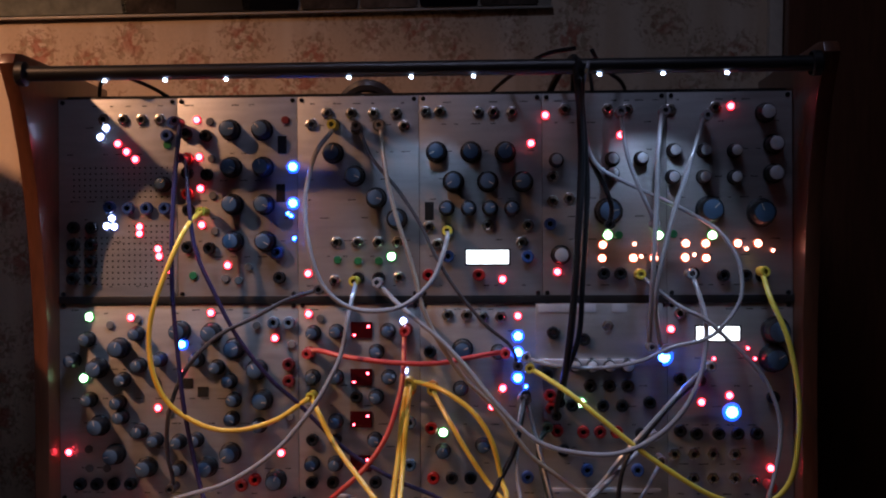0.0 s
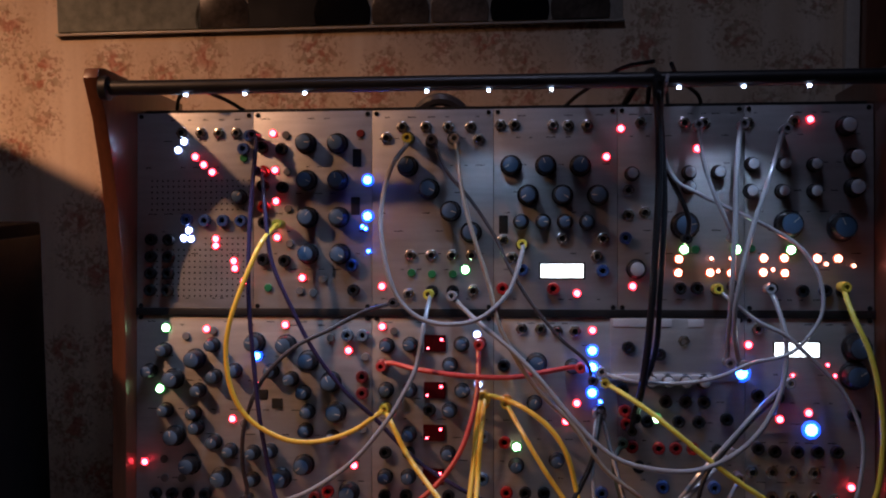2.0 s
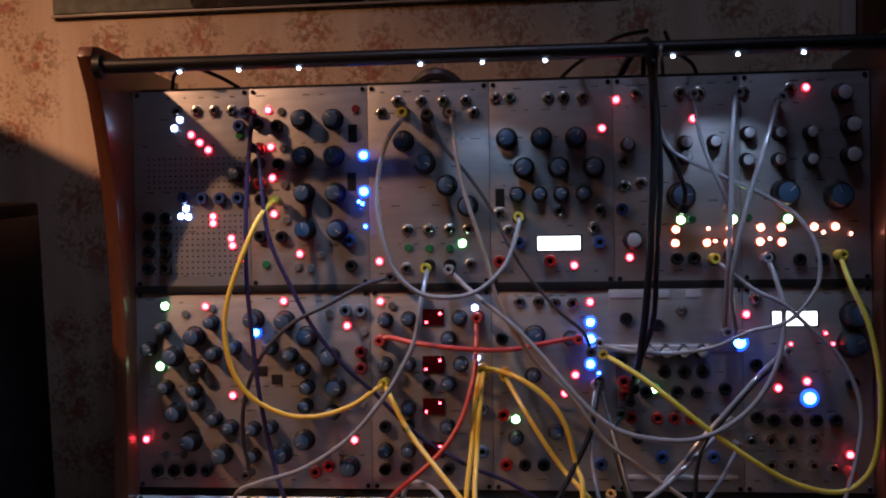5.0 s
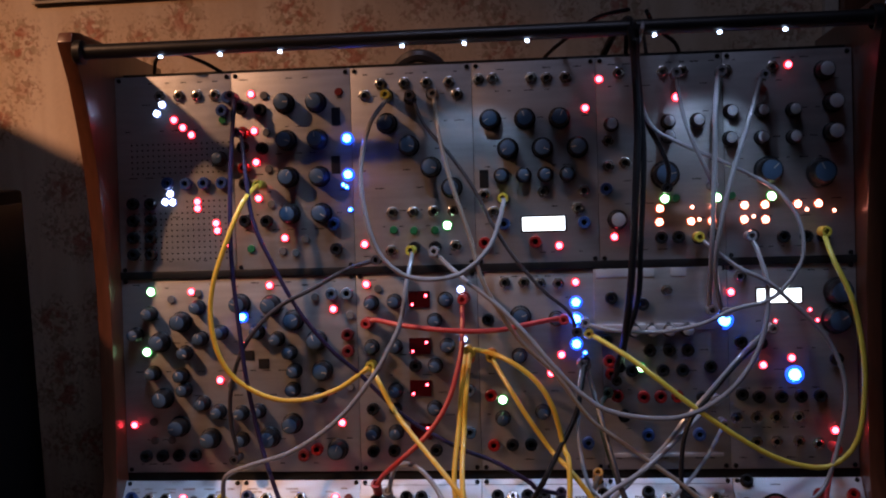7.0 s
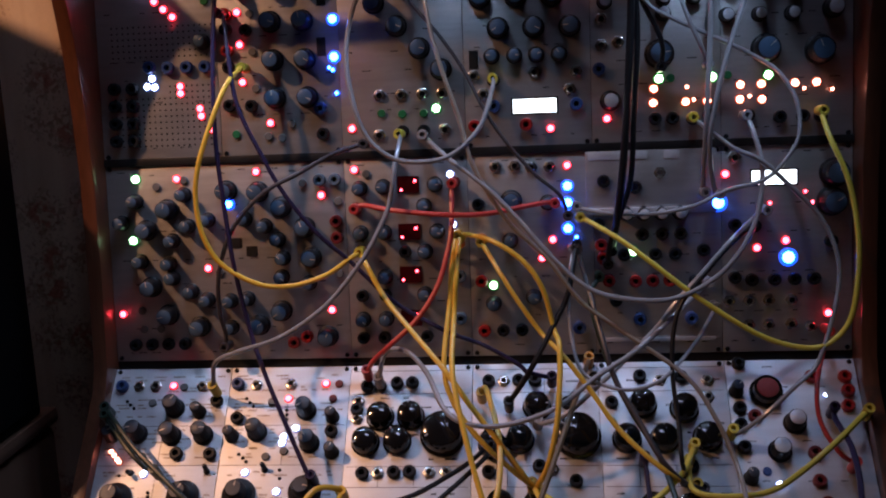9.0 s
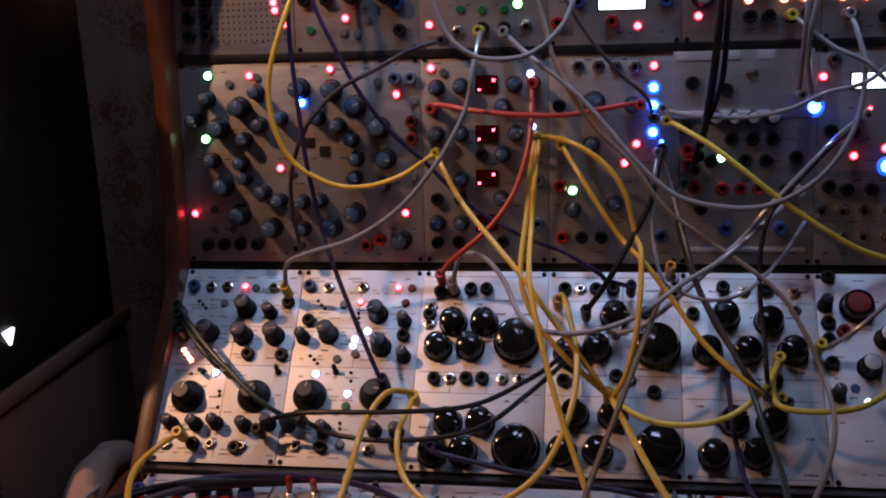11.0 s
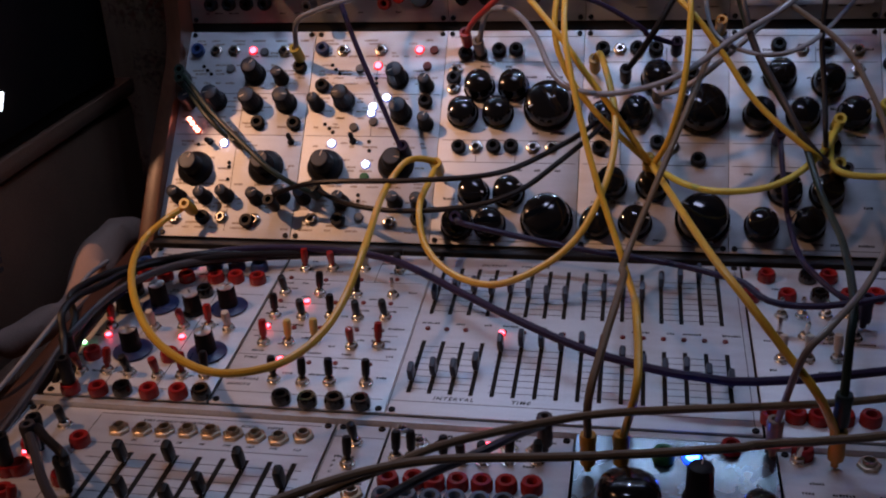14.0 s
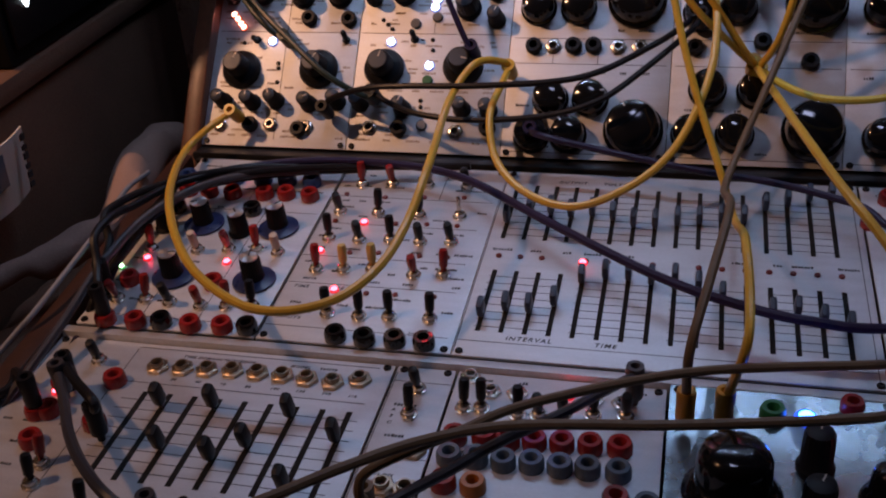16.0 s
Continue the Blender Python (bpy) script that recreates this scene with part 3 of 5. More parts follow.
# ---- beside the case: a black loudspeaker on an upholstered box, cloths, a printed paper ----
spk = empty("loudspeaker", pose(-0.36, -0.18, 0.935), "big black loudspeaker standing on an upholstered box", "loudspeaker")
part("cabinet", box(-0.28, 0.258, 0.012, 0.225, 0, 0.325, 0.004), M["vinyl"], spk)
part("grille", box(0.2585, 0.2625, 0.018, 0.215, 0.012, 0.313, 0.0018), M["cblack"], spk, "black cloth grille")
# small white emissive triangle low on the grille
badge = lathe([(0.0085, 0), (0.0085, 0.002), (0.0072, 0.003), (0, 0.003)], 3)
part("white_spot", badge, M["cool_glow"], spk, "small glowing white triangle", m=pose(0.2632, 0.036, 0.044, 0, 90, 0))
# unseen box, added so its edge throws the sloping shadow on the wall
shadow_box = empty("loudspeaker", pose(-0.296, -0.068, 1.2605, 0, 0, -38.7), "unseen black box added to shadow the wall", "loudspeaker")
part("cabinet", box(-0.1385, 0.1385, -0.045, 0.045, 0, 0.2505, 0.004), M["vinyl"], shadow_box)
part("grille", box(-0.13, 0.13, -0.0495, -0.0455, 0.01, 0.24, 0.0018), M["cblack"], shadow_box, "black cloth grille")
ubox = empty("upholstered_box", pose(-0.36, -0.18, 0.7495), "low box covered in dark taupe cloth, beside the case", "box")
part("body", box(-0.29, 0.259, -0.26, 0.25, 0, 0.168, 0.012), M["cloth"], ubox)
part("lid", box(-0.293, 0.262, -0.263, 0.253, 0.1685, 0.185, 0.006), M["cloth"], ubox, "taupe cloth lid")


def drape(name, x0, x1, y0, y1, z, material, seed, amp, nx=40, ny=40, rise=0.0):
    """A rumpled cloth over a flat place."""
    bm = bmesh.new()
    grid = [[bm.verts.new((x0 + (x1 - x0) * i / nx + 0.012 * noise.noise((i * 0.2, j * 0.2, seed)), y0 + (y1 - y0) * j / ny + 0.02 * noise.noise((i * 0.15, j * 0.15, seed + 5)), z + rise * (1 - i / nx) + amp * (0.6 + noise.noise((i * 0.13, j * 0.09, seed + 9)) + 0.45 * noise.noise((i * 0.35, j * 0.22, seed + 2)) + 0.2 * abs(noise.noise((i * 0.8, j * 0.5, seed)))))) for j in range(ny + 1)] for i in range(nx + 1)]
    for i in range(nx):
        for j in range(ny):
            bm.faces.new((grid[i][j], grid[i + 1][j], grid[i + 1][j + 1], grid[i][j + 1]))
    ext = bmesh.ops.extrude_face_region(bm, geom=list(bm.faces))
    bmesh.ops.translate(bm, verts=[g for g in ext["geom"] if isinstance(g, bmesh.types.BMVert)], vec=(0, 0, -0.004))
    bmesh.ops.recalc_face_normals(bm, faces=bm.faces)
    return mesh_of(name, bm, material)


blanket = new("blanket", drape("blanket", -0.093, -0.022, -0.42, 0.10, 0.768, M["cloth"], 3.0, 0.012, 24, 70, 0.02))
tagged(blanket, "rumpled dark taupe blanket on the table beside the case", "blanket")
blanket2 = new("blanket", drape("blanket", -0.50, -0.018, -0.72, -0.45, 0.79, M["cloth"], 13.0, 0.03, 50, 40))
tagged(blanket2, "rumpled dark taupe blanket in front of the box", "blanket")
fold = [RIG @ (Vector(p) + Vector((0.0, 0, -0.004))) for p in ((-0.058, -0.030, -0.176), (-0.062, -0.048, -0.166), (-0.064, -0.075, -0.165), (-0.053, -0.123, -0.169), (-0.044, -0.168, -0.178), (-0.050, -0.201, -0.180), (-0.062, -0.226, -0.182), (-0.078, -0.247, -0.184), (-0.13, -0.30, -0.19), (-0.24, -0.33, -0.205))]
line = spline(fold, 8)
fb = tube(line, 0.020, 16, lambda s: min(1, 0.3 + 9 * s) * (1.02 - 0.8 * min(s, 0.75)) + 0.10 * math.sin(21 * s + 1))
for v in fb.verts:
    v.co += Vector((0.006, 0.005, 0.007)) * noise.noise(v.co * 22) + Vector((0.003, 0.003, 0.005)) * noise.noise(v.co * 48) + Vector((0, 0, 0.002)) * noise.noise(v.co * 60)
pale = part("linen_cloth", fb, M["cloth_pale"], None)
tagged(pale, "rolled fold of pale pinkish linen along the case", "cloth")
paper = bmesh.new()
pg = [[paper.verts.new((0.012 * math.sin(i * 0.35) + 0.004 * j / 8, -0.075 + 0.10 * i / 8, 0.047 * j / 8 - 0.001 * i)) for j in range(9)] for i in range(9)]
for i in range(8):
    for j in range(8):
        paper.faces.new((pg[i][j], pg[i + 1][j], pg[i + 1][j + 1], pg[i][j + 1]))
ext = bmesh.ops.extrude_face_region(paper, geom=list(paper.faces))
bmesh.ops.translate(paper, verts=[g for g in ext["geom"] if isinstance(g, bmesh.types.BMVert)], vec=(0.0012, 0, 0))
sheet = empty("paper_bag", pose(-0.092, -0.230, 0.874, 0, 4, 0), "creased white paper bag with dark printing, leaning on the box", "paper bag")
part("sheet", paper, M["paper"], sheet)
for k in range(6):
    part("printed_bar", box(0.0155, 0.0165, 0.012, 0.0165, 0.002 + 0.0066 * k, 0.0052 + 0.0066 * k + 0.0012 * (k % 2)), M["ink"], sheet)
part("printed_patch", box(0.0155, 0.0165, -0.035, -0.008, 0.014, 0.036, 0.0004), M["greyblue"], sheet)

# ---- on the wall: a long framed picture, and the dark door casing ----
pic = empty("framed_picture", pose(0, WALL_Y - 0.0045, 1.4555, 0, -0.35, 0), "long dark glossy picture with rows of round photographs", "picture")
part("board", box(-0.153, 0.449, 0, 0.0035, 0, 0.30, 0.0008), M["photo_ground"], pic)
part("frame", box(-0.155, 0.451, -0.001, 0.0035, -0.0028, -0.0002, 0.0005), M["photo_ground"], pic, "thin pale edge strip")
# mottled grey green colour painted for the reflection in the glass
part("glass_field", box(-0.151, 0.006, -0.002, 0.0, 0.001, 0.30), mat("grey_green_reflection", (0.20, 0.21, 0.17), 0.25, 0, 0.45, 14, 90, 0.05), pic, "grey green reflection painted as a flat field")
part("dark_field", box(0.058, 0.136, -0.002, 0.0, 0.001, 0.30), M["black"], pic, "black print")
disc = turned("photo", "gloss", [(30.5, 0), (30.5, 1.6), (29.5, 2), (0, 2)], 28)
print_mat = mat("dim_photo", (0.09, 0.07, 0.055), 0.25, 0, 0.6, 30, 200, 0.02, rand=0.6)
disc2 = turned("photo", "gloss", [(30.5, 0), (30.5, 1.6), (29.5, 2), (0, 2)], 28)
disc2.materials[0] = print_mat
cut = {}
for source in (disc, disc2):
    bm = bmesh.new()
    bm.from_mesh(source)
    bmesh.ops.bisect_plane(bm, geom=list(bm.verts) + list(bm.edges) + list(bm.faces), plane_co=(0, -0.011, 0), plane_no=(0, -1, 0), clear_outer=True)
    cut[source] = mesh_of("photo", bm, source.materials[0])
for row in range(3):
    for k in range(7):
        x = 0.170 + 0.062 * k + (0.031 if row % 2 else 0)
        if x < 0.442:
            z = 0.012 + 0.053 * row
            me = disc if (k + row) % 3 == 0 else disc2
            child("photo", cut[me] if row == 0 else me, pic, pose(x - 0.012, 0, z, 90, 0, 0))
child("photo", cut[disc2], pic, pose(0.03, 0, 0.012, 90, 0, 0))
child("photo", disc2, pic, pose(0.047, -0.0006, 0.062, 90, 0, 0))
door = empty("door_casing", pose(0.0, WALL_Y, 0), "dark red-brown wooden door casing beside the wallpaper", "door casing")
part("moulding", box(0.668, 0.682, -0.014, -0.0005, 0.001, 2.2, 0.003), M["white"], door, "narrow pale edge strip")
part("casing_board", box(0.6825, 0.80, -0.03, -0.0005, 0.001, 2.2, 0.004), M["wood"], door)
part("door_leaf", box(0.801, 1.7, -0.016, -0.0005, 0.001, 2.15, 0.004), M["black"], door, "almost black door leaf")

# ---- on top of the upper case: a dark coil and loose wires ----
ring = [Vector((0.026 * math.cos(a), 0.01 * math.sin(3 * a) * 0.3, 0.026 * math.sin(a))) for a in np.linspace(0, 2 * math.pi, 33)]
tagged(part("cable_coil", tube(ring, 0.006, 8), M["cdark"], None, m=RIG @ pose(0.272, 0.05, 0.350)), "coiled dark cable lying on top of the case", "cable")
for pts in (((0.03, 0.02, 0.366), (0.04, 0.0, 0.375), (0.06, -0.02, 0.378), (0.08, 0.0, 0.372), (0.09, 0.03, 0.366)), ((0.385, 0.05, 0.366), (0.40, 0.0, 0.372), (0.43, -0.06, 0.382), (0.455, -0.08, 0.384)), ((0.468, -0.085, 0.381), (0.48, -0.04, 0.376), (0.50, 0.0, 0.370), (0.51, 0.04, 0.366))):
    tagged(part("loose_wire", tube([RIG @ Vector(p) for p in spline(pts, 8)], 0.0018, 7), M["cblack"], None), "thin loose black wire on top of the case", "wire")
# ---- the modules: styles of control, and where they sit on each panel in millimetres ----

m = module(1, 0.0, 108.0, "alu", "grey aluminium sequencer panel with a pin matrix and lit diodes")
add(m, "mini", [(42, 159.3), (59.8, 159), (76.5, 158.8), (92.7, 158.6)])
add(m, "led_white", [(44, 151.6), (38.8, 143.9), (48.7, 71.2), (43.9, 64.1), (50.8, 63.5)])
add(m, "led_red", [(54.5, 137.6), (62.4, 130.4), (70.2, 123.6), (73.8, 63.4), (73.8, 57.3), (90.4, 43.5), (91.4, 36.9), (99.7, 25.2)])
add(m, "jack_blue", [(47.1, 80.9), (63.9, 79.8), (80.6, 79.7), (97.2, 79.6), (99.4, 144.2), (105, 155.8)])
add(m, "button_green", [(99.4, 136.1)])
add(m, "knob_s", [(96.2, 101)])
add(m, "jack", [(14.1, 62.9), (30.4, 62.6), (13.8, 47.6), (30.1, 47.4), (13.4, 32.3), (29.8, 32.1), (13.1, 17), (29.4, 16.8)])
SPOT["1a"] = m

m = module(1, 108.0, 108.0, "alu", "grey aluminium synthesizer panel with eight blue-capped knobs")
add(m, "led_red", [(18, 158.1), (20, 125.1), (21, 97.1), (22, 64.7), (45, 28.6)])
add(m, "jack_blue", [(90.1, 39.6)])
add(m, "button_green", [(14, 19.6)])
add(m, "button", [(29.9, 156.4), (31.4, 123.4), (32.2, 90.5), (33.7, 59), (64, 27.1), (54.7, 15), (43, 17)])
add(m, "jack", [(8.6, 145.5), (26.2, 143.8), (9.5, 110.9), (27.1, 109.3), (10.5, 77.9), (29, 43.9), (9.5, 44.9), (91.6, 17.5)])
add(m, "jack_red", [(10, 92.1), (9.6, 123.7)])
add(m, "button_red", [(97.6, 157)])
add(m, "slot", [(94.4, 135.4), (92.9, 92.5)])
add(m, "knob", [(48.4, 148.6), (77.1, 148.2), (49.4, 115.6), (77.6, 115.4), (50.2, 82.7), (78.4, 82.5), (50.7, 49.9), (79.4, 49.7)])
add(m, "led_blue", [(104, 115.6), (104, 83.4)])
add(m, "led_blue_s", [(99.4, 74.3), (102.4, 72.3), (105, 52.2)])
SPOT["1b"] = m

m = module(1, 215.9, 108.0, "alu", "grey aluminium panel with a slanting line of blue-capped knobs")
add(m, "mini", [(27.3, 162.5), (48.5, 162.2), (68.1, 162), (88.2, 161.7), (13, 152.7), (95.2, 150.6), (34.5, 48.5), (53.2, 48.4), (71.8, 48.4), (88.8, 48.3), (90.2, 17.4), (32.9, 14.4)])
add(m, "led_red", [(9.1, 21)])
add(m, "button_green", [(35.5, 33), (53.6, 31.9), (72.2, 31.9)])
add(m, "jack", [(32.8, 152.4), (53.5, 148.6), (73.1, 151.4), (53.6, 16.9), (72.1, 16.9)])
add(m, "knob", [(32.2, 127.3), (51.3, 107), (70.4, 87.4), (88.4, 68.8)])
add(m, "led_green", [(83.2, 35.8)])
SPOT["1c"] = m

m = module(1, 323.9, 108.0, "alu", "grey aluminium panel with a lit white display and blue-capped knobs")
add(m, "mini", [(6.2, 162.8), (18.6, 163.1), (52.3, 162.1), (65.6, 161.9), (81.9, 161.7), (8.3, 61.6), (60.3, 62.9), (95.6, 62.7), (16.2, 46.2), (90.2, 47.4)])
add(m, "led_red", [(98.4, 134.3), (72.9, 15.3)])
add(m, "jack_blue", [(25.1, 35.7), (95, 35)])
add(m, "knob_s", [(24.2, 78), (43.6, 77.8), (62.3, 77.7), (81.5, 77.6)])
add(m, "jack", [(25.2, 57.6)])
add(m, "jack_red", [(8.1, 19.3), (52.2, 19.3)])
add(m, "slot", [(8.8, 75.6)])
add(m, "knob", [(15.5, 127.3), (45.8, 127), (75.8, 126.6), (30.3, 101.3), (60.4, 101), (90.9, 100.7)])
add(m, "display", [(59.9, 34.9)])
SPOT["1d"] = m

m = module(1, 431.8, 108.0, "alu", "grey aluminium panel with small pale-capped knobs and orange diodes")
add(m, "mini", [(23.5, 85.6), (9.3, 83.3), (9.4, 105), (57.3, 163), (74.2, 162.7), (20, 163.5)])
add(m, "led_red", [(3, 158.8), (12.9, 21.7), (68.3, 140.7)])
add(m, "jack_blue", [(6.8, 63.6)])
add(m, "button_green", [(66.4, 53.5)])
add(m, "led_green", [(56.8, 53.5), (101, 53.3)])
add(m, "knob_w", [(12.4, 119.2), (61, 119.7), (86, 119.9), (60.9, 107.4)])
add(m, "knob_wl", [(15.9, 36.5)])
add(m, "knob_l", [(57.4, 74.1)])
add(m, "led_orange", [(52.4, 45.2), (51.8, 33.4), (78.8, 33.4), (96.6, 33.3)])
add(m, "led_orange_s", [(79.9, 45.6), (96.7, 45.5), (85.6, 34.8)])
add(m, "jack", [(53.2, 20.2), (67.7, 20.2), (98, 21.6), (84.5, 19.2)])
SPOT["1e"] = m

m = module(1, 539.8, 108.0, "alu", "dark shaded aluminium panel with large black knobs and pale caps")
add(m, "mini", [(3, 162.2), (42, 163.5)])
add(m, "led_red", [(55.2, 164.8)])
add(m, "button_green", [(5.5, 54.2)])
add(m, "led_green", [(38.9, 53.1)])
add(m, "knob_w", [(6, 126.5), (4.9, 103.5), (32.1, 126.2), (31.5, 103.3), (58.2, 125.9), (58.1, 103)])
add(m, "knob_wl", [(84.5, 158.5), (91.4, 131.3), (91.1, 106.1)])
add(m, "knob_l", [(36.6, 75), (80.6, 72.3)])
add(m, "led_orange", [(16, 45.9), (15.5, 33.7), (33.1, 45.9), (33.5, 33.2), (60.6, 45.8), (78, 45.7)])
add(m, "led_orange_s", [(23.5, 36.1), (68.1, 40.9), (90.8, 39.4)])
add(m, "jack", [(22, 20.1), (48.1, 18.1), (67, 18.1), (81.2, 17.6)])
SPOT["1f"] = m

m = module(2, 0.0, 215.9, "alu", "wide aluminium oscillator panel crowded with blue-capped knobs")
add(m, "led_green", [(27.7, 165.1), (22.3, 110.3)])
add(m, "led_red", [(65.4, 164.4), (137.6, 168.5), (195, 146), (89.5, 83.8), (200.1, 44.1), (8.3, 43.9)])
add(m, "led_red_s", [(112.4, 115.9)])
add(m, "led_blue", [(111.3, 140.7)])
add(m, "knob", [(55.5, 137.4), (35.7, 119.5), (110.5, 152.4), (138.8, 150.8), (159.1, 137), (179.3, 118.3), (36.8, 68.2), (51, 42.6), (79.6, 31.5), (134.2, 31.9), (155.1, 44.3), (184, 91.5), (195.7, 20.7)])
add(m, "knob_s", [(26.8, 145.2), (13.2, 126.2), (73.5, 122), (58.6, 109.3), (71.4, 150.1), (91.8, 127.1), (125.5, 127), (143.5, 120.4), (154.6, 108.2), (28.3, 91.3), (54.5, 88.8), (56.9, 76), (73.4, 63.3), (87.9, 55.6), (108.7, 54.2), (124.3, 55.8), (108.3, 30.2), (156.6, 74.8), (158.4, 91.5), (181.1, 68.8)])
add(m, "square", [(116.4, 105.7), (130.2, 98.1)])
add(m, "button", [(46.5, 157.8), (71.7, 162.8), (178.9, 157.1), (210.2, 140.4), (26.3, 46.6), (27, 29.6), (42.9, 29.7), (189, 86.5), (99.8, 79.7), (208.3, 76.4)])
add(m, "jack", [(18.8, 15.6), (34.1, 15.7), (49.4, 15.9), (64.7, 16)])
add(m, "jack_red", [(176.8, 20.6)])
add(m, "jack_darkred", [(164.9, 15.4), (207.4, 122.8), (207.7, 108.2)])
add(m, "jack_grey", [(194.2, 159.5), (207.9, 159.5)])
SPOT["2a"] = m

m = module(2, 215.9, 108.0, "alu", "aluminium panel with a column of dark red displays")
add(m, "led_red", [(9.4, 167.4)])
add(m, "led_white", [(93.5, 160.9), (94.5, 117.1)])
add(m, "knob_s", [(13.7, 150.8), (34.4, 151.7), (13.1, 111.7), (33.8, 111.7), (33.3, 72.5), (12.1, 35.1), (32.8, 35.3), (79.9, 152.5), (69.7, 134.1), (80.5, 111.6), (69.3, 94.2), (67.8, 56.6)])
add(m, "button", [(19.9, 163.3)])
add(m, "jack", [(12.9, 95.6), (12.4, 56.3), (33.1, 56.4), (11.8, 18.5), (30.6, 18.6), (68.3, 19), (51.7, 94.1)])
add(m, "jack_red", [(9.9, 133.3)])
add(m, "jack_darkred", [(96.4, 153.9)])
add(m, "jack_orange", [(99.2, 100.7)])
add(m, "jack_grey", [(98.9, 71.7), (98.5, 34.3)])
add(m, "red_display", [(56.5, 153.1), (55.9, 111.7), (55.5, 74.1), (55, 35.4)])
SPOT["2b"] = m

m = module(2, 323.9, 108.0, "alu", "aluminium panel with a column of bright blue diodes")
add(m, "led_green", [(20.1, 62.9)])
add(m, "led_red", [(86.2, 165.2), (72.6, 101.7), (63.1, 85.8)])
add(m, "led_blue", [(86.1, 147.5), (86, 133.2), (85.8, 111)])
add(m, "led_blue_s", [(93, 103.2)])
add(m, "knob", [(37.6, 136.3)])
add(m, "knob_s", [(35.8, 101.7), (68.9, 133.8), (55, 52.1), (19.9, 46.9)])
add(m, "jack", [(27.6, 23.1), (43.9, 23.2), (9, 133.9)])
add(m, "jack_red", [(9.8, 66.8), (11.3, 22.9)])
add(m, "jack_orange", [(11.1, 103.2)])
add(m, "jack_blue", [(93.9, 24.1)])
add(m, "mini", [(24.6, 166.1), (41.3, 166), (55.5, 164.4), (71.1, 164.3)])
SPOT["2c"] = m

m = module(2, 431.8, 108.0, "alu", "aluminium panel with a bare metal plate and red jacks")
add(m, "led_green", [(33, 89.4)])
add(m, "led_blue_l", [(105, 129.4)])
add(m, "knob_w", [(27.9, 122.3), (42.3, 122.2), (57.2, 122.2), (72.9, 122.2)])
add(m, "jack", [(40.8, 104.1), (57.6, 104.1), (73.3, 104.1), (25.2, 87), (51.7, 87), (68.5, 87), (8.8, 150.8), (35.7, 144.8), (92.3, 89.5), (85.1, 62.6), (17.7, 47.6), (3.7, 114)])
add(m, "jack_red", [(12, 64.8), (34.7, 63.9), (49.2, 64), (63.6, 64), (7.3, 84.5), (6, 95.8)])
add(m, "jack_blue", [(37.9, 30.5), (81.6, 30.8)])
add(m, "mini", [(56.4, 156.4)])
SPOT["2d"] = m

m = module(2, 539.8, 108.0, "alu", "dark aluminium panel with a lit white display and blue diodes")
add(m, "led_red", [(28.9, 90.1), (52.9, 95.9), (87.9, 33.1), (3, 153.5)])
add(m, "led_red_s", [(39.8, 127.8), (74.9, 127.8), (68.9, 136.9)])
add(m, "led_blue_l", [(55.1, 81.4)])
add(m, "jack", [(10.5, 110.4), (27, 109), (10.4, 65.2), (24.5, 62.8), (43.4, 62.9), (59.9, 63), (76.1, 63.1), (90.1, 94.5)])
add(m, "mini", [(5.5, 44.7), (22.1, 44.8), (38.6, 44.9), (57.5, 45), (22, 23.9), (38.5, 24), (57.4, 24.2), (73.8, 21.9), (10.8, 167.2)])
add(m, "knob_l", [(90.2, 128.2), (92.5, 152.2)])
add(m, "display", [(43.5, 149.6)])
SPOT["2e"] = m

# paler metal than rows 1 and 2, for the light this tilt catches
m = module(3, 0.0, 108.0, "alu_pale_lit", "lamplit aluminium panel with two large skirted knobs")
add(m, "mini", [(24.8, 159.9), (40.1, 160), (83.2, 159.4), (50.5, 16.4), (77.1, 15.1), (12.4, 14.9)])
add(m, "jack_blue", [(9.4, 159.7)])
add(m, "led_red", [(56.4, 160.2)])
add(m, "led_warm", [(11.3, 98.6), (14.4, 95.1), (17.6, 91.5), (20, 89)])
add(m, "led_white", [(43.8, 78.4)])
add(m, "button", [(66.2, 158.7), (39.8, 143.9), (39.2, 94.1)])
add(m, "knob_t", [(61.5, 138.3), (31.9, 114.5), (62.7, 112.5), (90.8, 113)])
add(m, "knob_ts", [(84, 134.4), (9, 112.5), (13.2, 32.4), (35, 32.2), (52.5, 33.8), (77.4, 32.3), (98.2, 34.4)])
add(m, "knob_k", [(23, 56.6), (81.1, 58.4)])
add(m, "jack", [(98.3, 144.7), (69.6, 95.8), (99.4, 95.5), (72.1, 13.5), (35.6, 15.8)])
add(m, "stub", [(31.7, 79.6), (98.7, 80.4)])
add(m, "dot", [(16.1, 145.8), (19.6, 142.4), (23.4, 139.1), (22.0, 77.2), (50.0, 62.1), (50.6, 58.5), (51.0, 48.0), (42.0, 87.9)])
SPOT["3a"] = m

m = module(3, 108.0, 108.0, "alu_pale_lit", "lamplit aluminium panel with skirted knobs and white diodes")
add(m, "mini", [(24.2, 159.9), (55.4, 160.2), (15, 16.5), (76.2, 15.7)])
add(m, "jack_blue", [(7.3, 160.8)])
add(m, "led_red", [(54.4, 146.6), (86.6, 160.5)])
add(m, "led_white", [(53.9, 111.1), (53, 105.5), (63.9, 118.9), (24, 79.3), (53, 62.5)])
add(m, "button", [(39.9, 143.8), (40.2, 93.2), (55.4, 98.1), (52.1, 19.4)])
add(m, "button_green", [(52.9, 51.8)])
add(m, "button_red", [(98.4, 160.1), (94.1, 146.1)])
add(m, "knob_t", [(30.2, 115.4), (71.6, 134.8), (77.1, 104.9)])
